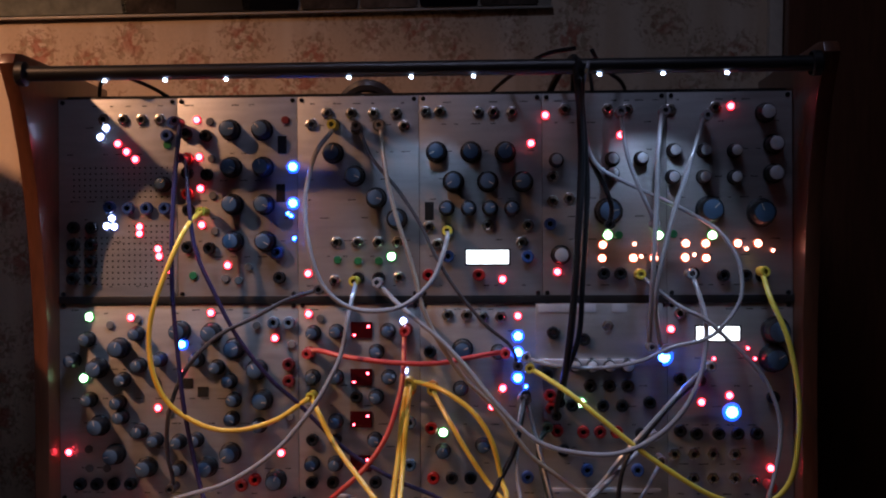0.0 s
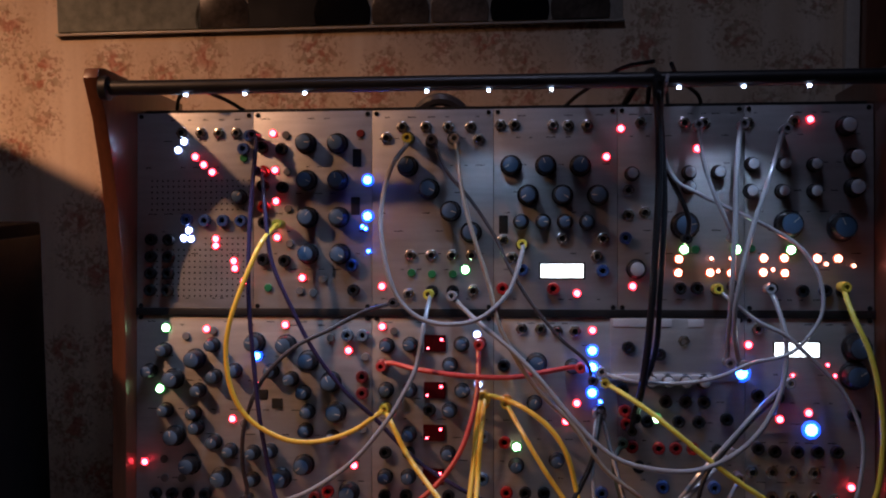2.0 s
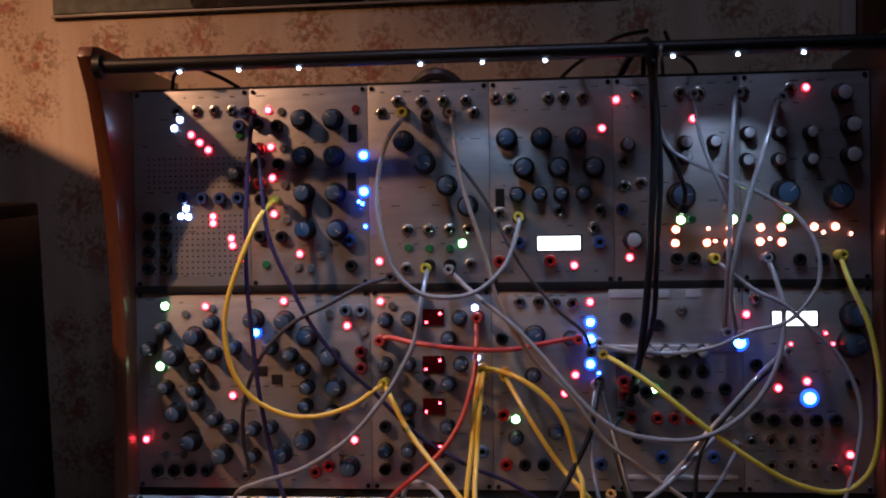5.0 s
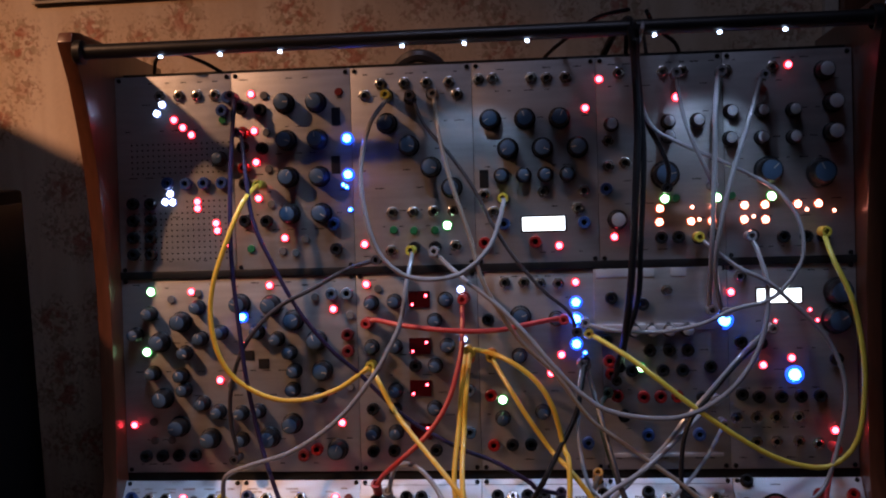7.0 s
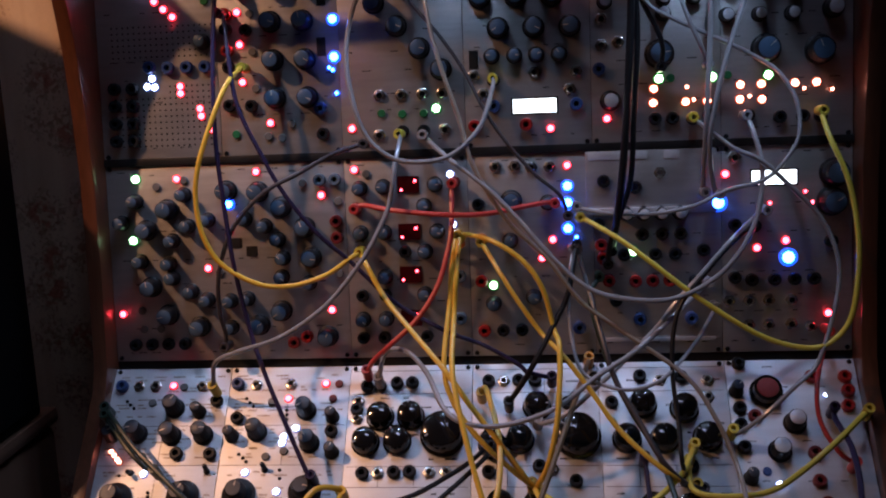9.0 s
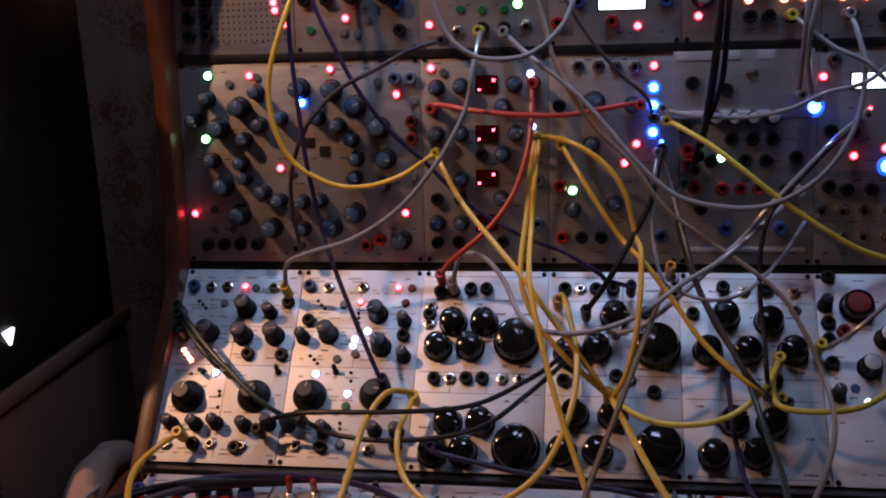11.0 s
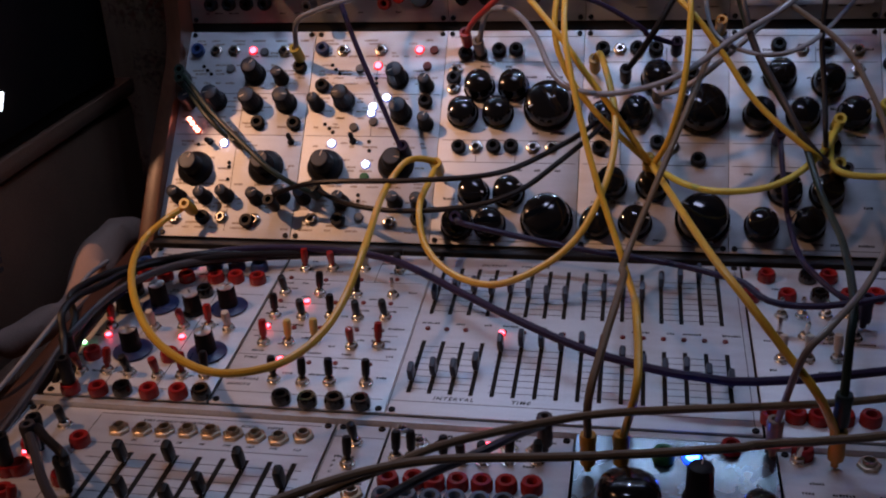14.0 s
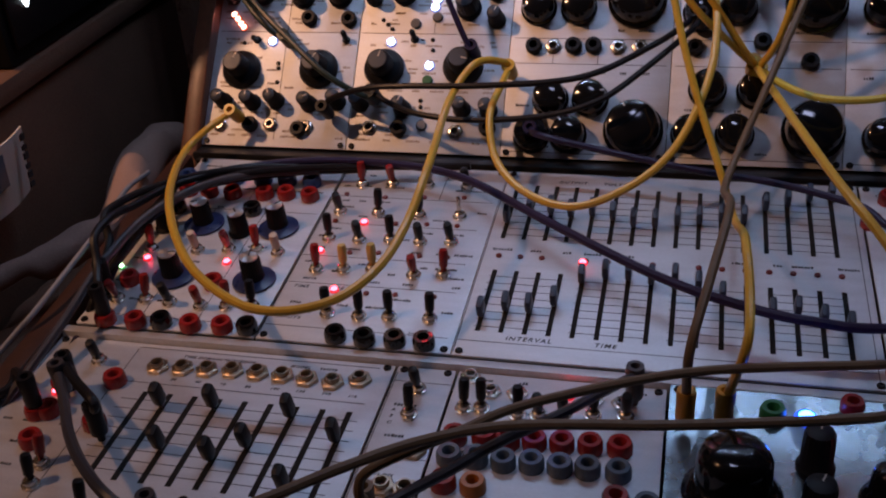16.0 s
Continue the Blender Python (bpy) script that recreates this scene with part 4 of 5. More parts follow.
add(m, "knob_ts", [(8.3, 111.9), (95.1, 128.5), (97.4, 96.4), (7.1, 33.6), (37.4, 31), (79.4, 31.6), (97.6, 31.3)])
add(m, "knob_k", [(21, 59.9), (77, 62.6)])
add(m, "jack", [(10.8, 128.2), (95.2, 115.5), (36.4, 16.4), (98, 19)])
add(m, "stub", [(40.7, 81.7)])
add(m, "dot", [(16.6, 147.2), (20.1, 143.3), (23.6, 139.8), (16.4, 95.7), (20.2, 92.3), (23.6, 89.0), (53.5, 81.5), (54.4, 74.0), (53.9, 135.8), (54.4, 131.4), (54.9, 127.0), (49.5, 37.3), (50.1, 32.5)])
SPOT["3b"] = m

m = module(3, 215.9, 108.0, "alu_pale_lit", "pale aluminium oscillator panel with glossy black domed knobs")
add(m, "mini", [(9.1, 142.8), (8.6, 127), (29.7, 78.1), (73, 78.4), (87.1, 78.8)])
add(m, "jack", [(16.6, 77.7), (43.1, 78.5), (56.5, 78.8), (42.1, 159.6), (55.5, 159.8), (15.8, 156.8), (27.5, 156.9), (8.3, 135.1)])
add(m, "dome_m", [(29.2, 127.5), (55.5, 128), (17.8, 105), (44.9, 105.6), (30.9, 40.3), (57.1, 41.2), (20.3, 15), (44.6, 16)])
add(m, "dome_l", [(83.4, 111.3), (86.4, 20.9)])
SPOT["3c"] = m

m = module(3, 323.9, 108.0, "alu_pale_lit", "pale aluminium panel with glossy black knobs under cables")
add(m, "mini", [(27.1, 160.6), (67.3, 80.4)])
add(m, "jack", [(14.2, 160.5), (40, 160.8), (54.1, 160.9), (14.4, 78.4), (86.2, 70.3), (81.4, 139), (105, 161.5), (56.6, 83.3)])
add(m, "dome_m", [(17.4, 102.5), (55.3, 135.7), (40.6, 106.4), (23.8, 49.9), (53.9, 49.6), (14.4, 19.3), (42.2, 20.4)])
add(m, "dome_l", [(88.9, 108.9), (89.5, 24.2)])
SPOT["3d"] = m

m = module(3, 431.8, 108.0, "alu_pale_lit", "pale aluminium filter panel with glossy black knobs")
add(m, "mini", [(52.4, 159.6), (92, 159.1), (91.4, 143.5)])
add(m, "jack", [(35.6, 163.3), (70.3, 162.2), (72.2, 82.3), (10.5, 139.2)])
add(m, "dome_m", [(36.1, 137), (21.3, 106), (51.9, 105.8), (38.6, 47.5), (66.9, 46.4), (22.4, 20.7), (53.8, 22), (70.2, 132.4), (86.9, 106.8)])
SPOT["3e"] = m

m = module(3, 539.8, 108.0, "alu_pale_lit", "aluminium panel with a big dark red knob and red jacks")
add(m, "jack", [(11.5, 173.6), (8.1, 133), (7.2, 118), (8, 98.2)])
add(m, "knob_ts", [(6.8, 148.1), (9.8, 72.2)])
add(m, "knob_red", [(31.2, 146.4)])
add(m, "knob_tw", [(50.9, 119.1), (35.5, 95)])
add(m, "jack_darkred", [(19.5, 125.4), (63, 93.1), (63, 69.4), (66.5, 51)])
add(m, "jack_red", [(97.6, 160.2), (98.1, 147.3), (95.9, 133.7), (70.1, 160.6)])
add(m, "button_blue", [(23.4, 78)])
add(m, "led_white", [(32, 66.7)])
add(m, "led_white_s", [(79, 144)])
SPOT["3f"] = m

m = module(4, 10.0, 107.0, "alu_pale_lit", "pale aluminium panel with blue-skirted knobs and red banana jacks")
add(m, "socket_blue", [(3, 150.3), (19.9, 149.3), (36.8, 150.5), (55.9, 151.8), (73.1, 151.6), (90.4, 151.3)])
add(m, "banana_red", [(10.4, 134.2), (25.3, 133.9), (41.7, 133.7), (63.4, 134.6), (78.1, 135.7), (94.6, 134.8), (15.1, 38.8), (67.2, 40.9), (17.9, 3), (36.4, 3), (69.1, 3.8), (87.6, 4.7)])
add(m, "banana_black", [(11, 114.6), (62.2, 115.9), (51.4, 4.6), (101.8, 5.7)])
add(m, "knob_skirt", [(35.9, 99.8), (85.4, 100.3), (39.2, 46.1), (89.5, 47.7)])
add(m, "knob_metal", [(12.9, 93.9), (62.6, 93.3)])
add(m, "toggle_red", [(13.3, 71), (62.5, 75.3), (79.9, 76.9), (15.6, 22), (32.3, 23.7), (67.1, 21.7), (82.3, 23.2)])
add(m, "toggle_white", [(43.3, 72.4), (94.2, 75.1)])
add(m, "toggle_black", [(47.9, 22.5), (97, 24.7)])
add(m, "led_red_m", [(40.9, 162.8), (15.1, 61.4), (66.1, 63.1)])
add(m, "led_green_s", [(3, 51.4)])
SPOT["4a"] = m

m = module(4, 118.0, 108.0, "alu_pale_lit", "pale aluminium panel with rows of coloured toggle switches")
add(m, "banana_black", [(44.4, 5), (60.7, 4.2), (77.1, 5), (92.9, 5.2)])
add(m, "toggle_red", [(16.5, 152.9), (36, 155.7), (14.7, 61.8), (73, 62.6), (90, 64.2)])
add(m, "toggle_white", [(59.6, 156)])
add(m, "toggle_yellow", [(31, 63.3), (47.7, 66)])
add(m, "toggle_black", [(85.2, 155.7), (11.1, 121.5), (35.6, 122.1), (61.7, 122.2), (12.7, 92.7), (31.7, 93), (50.6, 94.7), (69.2, 94.4), (87.7, 96), (33.7, 23.9), (52, 23.2), (68.6, 24.9), (91.2, 25.6)])
add(m, "toggle_bare", [(87.2, 122.9)])
add(m, "led_red_m", [(29.6, 111.1), (11.2, 79.8), (31.1, 44.5)])
add(m, "led_off", [(9.1, 141.6), (35.1, 140.1), (60.4, 142.1), (85.6, 144), (10.7, 111.5), (49.4, 112.1), (68.7, 113.1), (87.6, 113.4), (29.6, 80.2), (46.9, 81.7), (71.9, 81), (88.6, 81.3), (50.2, 43.6), (67.1, 44.2), (89, 44.7)])
SPOT["4b"] = m

m = module(4, 225.9, 212.0, "alu_pale_lit", "pale aluminium fader panel with two rows of black slots")
add(m, "led_red_m", [(58.6, 84.0)])
SPOT["4c"] = m

m = module(4, 438.9, 108.0, "alu_pale_lit", "pale aluminium panel with red jacks and toggle switches")
add(m, "banana_red", [(15, 162.3), (54.9, 163.9), (25.8, 138.3), (64.5, 140.8), (81, 142.4), (3, 137.3), (3.8, 12.7), (17.3, 15.9), (29.2, 15.1), (42.4, 16.3), (56.5, 16.5)])
add(m, "banana_black", [(41.6, 162.7), (46.2, 140.3)])
add(m, "toggle_bare", [(20.1, 117.1), (32.8, 118.4), (47.3, 119.9), (61.7, 121.4), (15.9, 93.1), (31.8, 94.8), (45.8, 96.2), (61.3, 96)])
add(m, "toggle_white", [(15.3, 70.3), (30.7, 71.9), (47.8, 73.8)])
SPOT["4d"] = m

m = module(5, 5.0, 194.0, "alu_pale_lit", "pale aluminium panel with long slanting fader slots and nickel jacks")
add(m, "nut", [(68.3, 158.3), (82.3, 158.9), (95.9, 159.6), (109.8, 160.7), (123.7, 160.9), (137.6, 160.6), (151.2, 159.8), (165.2, 159.1), (178.6, 163.1)])
add(m, "toggle_black", [(33.3, 159.2)])
add(m, "toggle_row", [(80.6, 57.2), (132.8, 60.1), (146.5, 61.3)])
add(m, "banana_red", [(51.2, 143.7), (24.8, 137.1), (57.4, 111.1), (32, 94.9), (28.7, 116.4)])
add(m, "led_red_m", [(23.5, 132)])
add(m, "toggle_red", [(44.9, 82.0)])
add(m, "toggle_black", [(47.5, 68.7)])
add(m, "banana_red", [(23.0, 114.8)])
SPOT["5a"] = m

m = module(5, 200.0, 31.0, "alu_pale_lit", "narrow pale aluminium panel with two black toggle switches")
add(m, "nut", [(23.6, 117.3), (26, 92.2), (15, 92.6)])
add(m, "toggle_black", [(15.1, 159.8), (15, 141.6)])
SPOT["5b"] = m

m = module(5, 232.0, 104.0, "alu_pale_lit", "pale aluminium panel with rows of red and grey jacks")
add(m, "toggle_black", [(8.4, 149.2), (16.9, 150.3), (35.1, 148.1), (45.1, 149.4), (56.7, 150.8), (70.5, 152.6), (85.6, 154.5)])
add(m, "banana_red", [(9, 127.5), (22.6, 129.2), (33.8, 128.6), (46.1, 129.4), (58.8, 129.8), (71.6, 130.6), (84.9, 131.1), (10.2, 97.9), (85.8, 98.9)])
add(m, "banana_grey", [(9.2, 114.1), (21.4, 114.9), (34.2, 114.6), (46.9, 115.5), (59.7, 115.2), (72, 115.7), (85.6, 115.6), (99.2, 97.2)])
add(m, "banana_orange", [(23.6, 97.8)])
add(m, "led_red_m", [(57.7, 165.3)])
add(m, "mini", [(7.1, 173.2), (19.3, 163.3), (32.4, 163.5), (69.3, 163.5), (83.4, 163)])
add(m, "knob_metal", [(43.5, 73.5), (66.8, 73.3)])
add(m, "button_dark", [(54.4, 87.8)])
SPOT["5c"] = m

m = module(5, 337.0, 106.0, "steel", "polished steel panel with a big glossy black knob")
add(m, "hat_xl", [(29.1, 113.4)])
add(m, "knob_tall", [(64.6, 135.1), (62.9, 103.8)])
add(m, "hat_m", [(92.8, 119.1)])
add(m, "banana_green", [(47.2, 163.4)])
add(m, "led_blue", [(62.4, 164.8)])
add(m, "jack_red", [(82.7, 172.4)])
SPOT["5d"] = m

m = module(5, 444.0, 108.0, "alu_pale_lit", "pale aluminium panel with red jacks beside the steel panel")
add(m, "led_red_m", [(5.7, 134.2)])
add(m, "banana_red", [(12.9, 174.8)])
add(m, "nut", [(45.7, 169.6)])
add(m, "toggle_bare", [(10.1, 169.5)])
SPOT["5e"] = m


# ---- faders, lines and lettering on the panels ----
def fader(m, u, v0, v1, at, w=2.6):
    s = part("fader", box((u - w / 2) * MM, (u + w / 2) * MM, v0 * MM, v1 * MM, 0, 0.35 * MM), M["hole"], m)
    if at is not None:
        c = part("fader_cap", box(-1.9 * MM, 1.9 * MM, -4.2 * MM, 4.2 * MM, 3 * MM, 12.5 * MM, 1.7 * MM) if w < 2.7 else box(-2.7 * MM, 2.7 * MM, -3.6 * MM, 3.6 * MM, 3 * MM, 17 * MM, 2.5 * MM), M["faderblue" if w < 2.7 else "knob"], s, m=pose(u * MM, (v0 + (v1 - v0) * at) * MM, 0, 14))
        part("stem", box(-0.8 * MM, 0.8 * MM, -2.2 * MM, 2.2 * MM, -2 * MM, 4 * MM), M["nickel"], s, m=pose(u * MM, (v0 + (v1 - v0) * at) * MM, 0))


UPPER = (0.3, 0.5, 0.5, 0.45, 0.5, 0.45, 0.35, 0.35, 0.42, 0.45, 0.5, 0.5, 0.75, 0.84, 0.95, 1.0)
LOWER = (0.25, 0.36, 0.36, 0.5, 0.9, 1.0, 1.0, 0.95, 1.0, 0.9, 0.75, 0.62, 0.55, 0.6, 0.5, 0.42)
m = SPOT["4c"]
x4 = 10 + 2 * 107.95
for k in range(16):
    u = 235 - x4 + 12.45 * k
    fader(m, u, 104, 162, UPPER[k])
    fader(m, u + 1.2, 20, 73, LOWER[k])
add(m, "led_off", [(236 - x4 + 12.45 * k, 86.5) for k in range(16) if k != 3])
m = SPOT["5a"]
for k, at in enumerate((None, 0.86, 0.38, 0.9, 0.32, 0.5, 0.88, 0.12, 0.66)):
    fader(m, 76 - 5 + 13.7 * k, 78, 139, at, 2.9)


def lines(m, segs):
    """Thin printed lines (u0, v0, u1, v1), joined into the panel's one print."""
    bm = bmesh.new()
    for u0, v0, u1, v1 in segs:
        box((min(u0, u1) - 0.2) * MM, (max(u0, u1) + 0.2) * MM, (min(v0, v1) - 0.2) * MM, (max(v0, v1) + 0.2) * MM, 0.02 * MM, 0.12 * MM, 0, bm)
    tagged(part("panel_print", bm, M["ink"], m, smooth=False), kind="stuff")


def captions(m, seed, rows, u0, u1, size=1.3, fill=0.5, ink="ink"):
    """Short bars in place of lettering too small to read."""
    r = random.Random(seed)
    bm = bmesh.new()
    for v in rows:
        u = u0 + r.uniform(0, 6)
        while u < u1 - 4:
            n = r.randint(3, 8)
            if r.random() < fill:
                for k in range(n):
                    if u + k * 1.05 * size < u1:
                        high = size * r.choice((0.5, 0.62, 0.78))
                        box((u + k * 1.05 * size) * MM, (u + k * 1.05 * size + r.uniform(0.55, 0.9) * size) * MM, (v - 0.5 * size) * MM, (v + high) * MM, 0.02 * MM, 0.10 * MM, 0, bm)
            u += n * 1.25 * size + r.uniform(3, 11)
    tagged(part("small_lettering", bm, M[ink], m, smooth=False), kind="stuff")


def words(m, text, u, v, size=3.2):
    cu = bpy.data.curves.new("lettering", "FONT")
    cu.body, cu.size, cu.align_x, cu.extrude = text, size * MM * 1.35, "LEFT", 0.00005
    cu.space_character, cu.shear, cu.offset = 1.3, 0.22, 0.00009
    ob = new("lettering", cu)
    me = bpy.data.meshes.new_from_object(ob.evaluated_get(bpy.context.evaluated_depsgraph_get()))
    bpy.data.objects.remove(ob)
    me.materials.append(M["ink"])
    child("lettering", me, m, pose(u * MM, v * MM, 0.06 * MM))


c4 = SPOT["4c"]
lines(c4, [(2, 12, 208, 12)] + [(8 + 50 * j, 108 + 6.5 * k, 46 + 50 * j, 108 + 6.5 * k) for j in range(4) for k in range(8)] + [(8 + 50 * j, 24 + 6.2 * k, 46 + 50 * j, 24 + 6.2 * k) for j in range(4) for k in range(8)] + [(208, 2, 208, 174), (1, 2, 1, 174)])
words(c4, "INTERVAL", 26, 14.5)
words(c4, "TIME", 72, 14.5)
words(c4, "OUTPUT", 34, 166.5, 2.8)
words(c4, "VOLTAGE", 62, 166.5, 2.8)
captions(c4, 3, (93,), 4, 206, 1.6, 0.6)
b4 = SPOT["4b"]
lines(b4, [(2, 50, 100, 50), (2, 76, 100, 76), (2, 110, 100, 110), (2, 140, 104, 140), (2, 12, 104, 12), (0.8, 2, 0.8, 174), (70, 140, 70, 172)])
words(b4, "TIME", 6, 45.5, 2.6)
words(b4, "RANGE", 22, 45.5, 2.6)
words(b4, "EXTERNAL", 3, 23.5, 2.6)
words(b4, "INPUTS", 5, 18.0, 2.6)
words(b4, "Internal", 82, 12.8, 2.0)
captions(b4, 4, (165, 152, 135, 128, 118, 104, 96, 84, 70, 62, 54, 40, 32), 4, 102, 1.55, 0.65)
lines(SPOT["4a"], [(2, 10, 104, 10), (36, 12, 36, 118), (70, 12, 70, 118), (2, 118, 104, 118), (54, 118, 54, 172)])
captions(SPOT["4a"], 5, (168, 142, 120, 100, 80, 62, 40, 24), 4, 100, 1.5, 0.6)
captions(SPOT["4d"], 6, (168, 150, 120, 90, 60, 30), 4, 100, 1.5, 0.6)
a5 = SPOT["5a"]
lines(a5, [(50, 146, 186, 146), (50, 60, 50, 172), (50, 174, 186, 174)] + [(60, 84 + 7 * k, 186, 84 + 7 * k) for k in range(8)])
words(a5, "TIME DOMAIN PROCESSOR", 78, 168.6, 2.0)
words(a5, "MODEL", 139, 168.6, 2.0)
captions(a5, 8, (169.4,), 154, 164, 1.5, 1.0)
for k in range(1, 9):
    words(a5, str(20 * k), 65.5 + 13.8 * k, 149.6 + (0.4 if k > 4 else 0), 1.9)
captions(a5, 10, (160, 135, 110, 95, 80), 4, 46, 1.3, 0.5)
lines(SPOT["5b"], [(1, 166, 30, 166), (1, 112, 30, 112), (1, 2, 1, 172)])
words(SPOT["5b"], "preset mix", 2.5, 100, 2.0)
for k, letter in enumerate("ABC"):
    words(SPOT["5b"], letter, 5.5, 143.5 - 4.6 * k, 2.0)
captions(SPOT["5b"], 11, (158, 148, 138, 126, 90), 3, 29, 1.6, 0.8)
captions(SPOT["5e"], 13, (160, 152, 144, 126, 118, 110), 8, 100, 1.5, 0.6)
captions(SPOT["5c"], 12, (172, 150, 120, 75), 4, 100, 1.5, 0.6)
for key, seed in (("1a", 20), ("1b", 21), ("1c", 22), ("1d", 23), ("1e", 24), ("1f", 25), ("2b", 27), ("2c", 28), ("2d", 29), ("2e", 30), ("3f", 36)):
    captions(SPOT[key], seed, (171, 152, 128, 104, 86, 70, 50, 36, 10), 6, 102, 1.0, 0.45)
captions(SPOT["2a"], 40, (171, 168, 140, 118, 92, 70, 48, 30, 8), 8, 208, 1.0, 0.45)
for key, seed in (("3a", 50), ("3b", 51)):
    captions(SPOT[key], seed, (169, 166, 158, 155, 147, 142, 139, 136, 131, 118, 115, 110, 107, 101, 96, 93, 80, 77, 66, 60, 57, 47, 44, 32, 28, 25, 12, 8), 4, 104, 1.35, 0.72, "ink_pale")
lines(SPOT["3a"], [(2, 122, 106, 122), (2, 86, 106, 86), (54, 6, 54, 160)])
lines(SPOT["3b"], [(2, 122, 106, 122), (2, 86, 106, 86), (54, 86, 54, 160)])
for key in ("3c", "3d", "3e"):
    lines(SPOT[key], [(3, 150, 105, 150), (3, 84, 105, 84), (3, 66, 105, 66), (3, 4, 105, 4), (30, 66, 30, 84), (60, 66, 60, 84), (62, 150, 62, 162), (3, 172, 105, 172)])
    captions(SPOT[key], ord(key[1]), (160, 146, 137, 120, 112, 90, 60, 36, 8), 6, 102, 1.5, 0.5)

# ---- the pin field of the first sequencer panel: small holes on a square grid ----
pins = bmesh.new()
for i in range(19):
    for j in range(24):
        u, v = 14 + 5.0 * i, 12 + 5.2 * j
        if (76 > v > 56 and u < 60) or 90 > v > 68 or v > 118:
            continue
        bmesh.ops.create_cone(pins, cap_ends=True, segments=6, radius1=0.9 * MM, radius2=0.9 * MM, depth=0.2 * MM, matrix=pose(u * MM, v * MM, 0.1 * MM))
tagged(part("pin_field", pins, M["hole"], SPOT["1a"], "field of small dark pin holes"), kind="stuff")

# ---- the bare metal plate with four studs on the upper right panel ----
plate = part("metal_plate", box(-6 * MM, 104 * MM, 122 * MM, 176 * MM, 0.2 * MM, 1.6 * MM, 0.4 * MM), M["alu"], SPOT["2d"], "scratched bare metal plate")
# pale metal brightens tags, lip and strip for the light from above
for u0, u1, v0, v1 in ((-4, 46, 168.5, 175.5), (60, 73, 168.5, 175.5)):
    part("tag", box(u0 * MM, u1 * MM, v0 * MM, v1 * MM, 1.65 * MM, 2.3 * MM, 0.2 * MM), M["alu_pale_lit"], plate, "bright metal tag")
part("lip", box(-5 * MM, 80 * MM, 122.3 * MM, 127.5 * MM, 1.65 * MM, 5 * MM, 0.8 * MM), M["alu_pale_lit"], plate, "bent lower lip of the plate")
part("strip", box(3 * MM, 102 * MM, 11 * MM, 14.5 * MM, 0.1 * MM, 1.4 * MM, 0.4 * MM), M["alu_pale_lit"], SPOT["2d"], "bright metal strip")


# ---- patch cables, in millimetres along the case's own axes ----
def plug_bm(r=4.4, h=23):
    """A stacking plug: a waisted sleeve with an open socket in its top."""
    return lathe([(2.0 * MM, 0), (2.0 * MM, 4 * MM), (r * 0.92 * MM, 4.5 * MM), (r * MM, 8 * MM), (r * 0.94 * MM, 14 * MM), (r * 1.05 * MM, h * 0.9 * MM), (r * 0.95 * MM, h * MM), (2.3 * MM, h * MM), (2.0 * MM, (h - 1) * MM), (2.0 * MM, (h - 8) * MM), (0, (h - 8) * MM)], 14)


PLUG = {}


def cable(label, color, r, points, start, end, plug=None):
    """A cord with a plug at each end: a row, the place on it, and how high the plug stands when it sits on another."""
    pts = [Vector(p) * MM for p in points]
    ends = []
    for e, far in ((start, 0), (end, -1)):
        if e:
            row, u, v, *lift = e
            at = ROW[row] @ pose(u * MM, v * MM, (lift[0] if lift else 2) * MM)
            tip = at @ Vector((0, 0, 17 * MM))
            ends.append(at)
            pts.insert(0 if far == 0 else len(pts), tip)
    c = empty("patch_cable", RIG @ Matrix.Translation(pts[0]), label, "patch cable", "patch cables")
    back = Matrix.Translation(-pts[0])
    part("cord", tube([back @ q for q in spline(pts, 8)], r * MM, 9), M[color], c)
    color = plug or color
    if color not in PLUG:
        PLUG[color] = mesh_of("plug", plug_bm(), M[color])
    for at in ends:
        child("plug", PLUG[color], c, back @ at)


cable("yellow patch cable drooping between two upper rows", "yellow", 2.2, [(135, -30, 255), (127, -45, 240), (114, -52, 207), (103, -55, 173), (100, -55, 145), (105, -55, 116), (119, -52, 92), (147, -48, 75), (175, -44, 72), (204, -40, 80), (223, -34, 92)], (1, 135.5, 75.8), (2, 230.4, 97), "yellowgreen")
cable("light grey patch cable in a wide loop", "cgrey", 2.0, [(250, -24, 326), (238, -36, 305), (231, -46, 267), (235, -52, 229), (246, -54, 196), (267, -54, 177), (293, -54, 173), (317, -50, 179), (338, -42, 199), (347, -32, 223), (350, -26, 236)], (1, 250.2, 150.2), (1, 349.5, 57.8), "yellowgreen")
cable("light grey patch cable in a long deep loop", "cgrey", 2.1, [(294, -22, 190), (314, -40, 173), (340, -50, 153), (363, -55, 130), (390, -60, 98), (413, -62, 75), (435, -62, 62), (471, -62, 56), (498, -60, 59), (525, -58, 73), (546, -55, 95), (560, -50, 124), (565, -42, 160), (561, -30, 187)], (1, 288.8, 13.6), (1, 557, 20.1))
cable("pale patch cable hanging down across the rows", "ctaupe", 1.9, [(293, -24, 324), (298, -34, 290), (306, -38, 256), (321, -42, 209), (333, -48, 167), (360, -50, 122), (390, -52, 92), (417, -56, 56), (444, -58, 35), (497, -76, -2), (518, -92, -32), (530, -112, -62), (530, -155, -82), (512, -222, -90), (485, -295, -93), (461, -334, -101), (448, -343, -114)], (1, 291.4, 149), (5, 441, 172))
cable("dark grey patch cable running down to a blue diode", "cdark", 1.6, [(275, -20, 325), (285, -26, 303), (307, -30, 276), (326, -30, 247), (340, -32, 218), (358, -34, 189), (382, -30, 160), (403, -22, 141)], (1, 271.5, 148.7), (2, 409.5, 123.5))
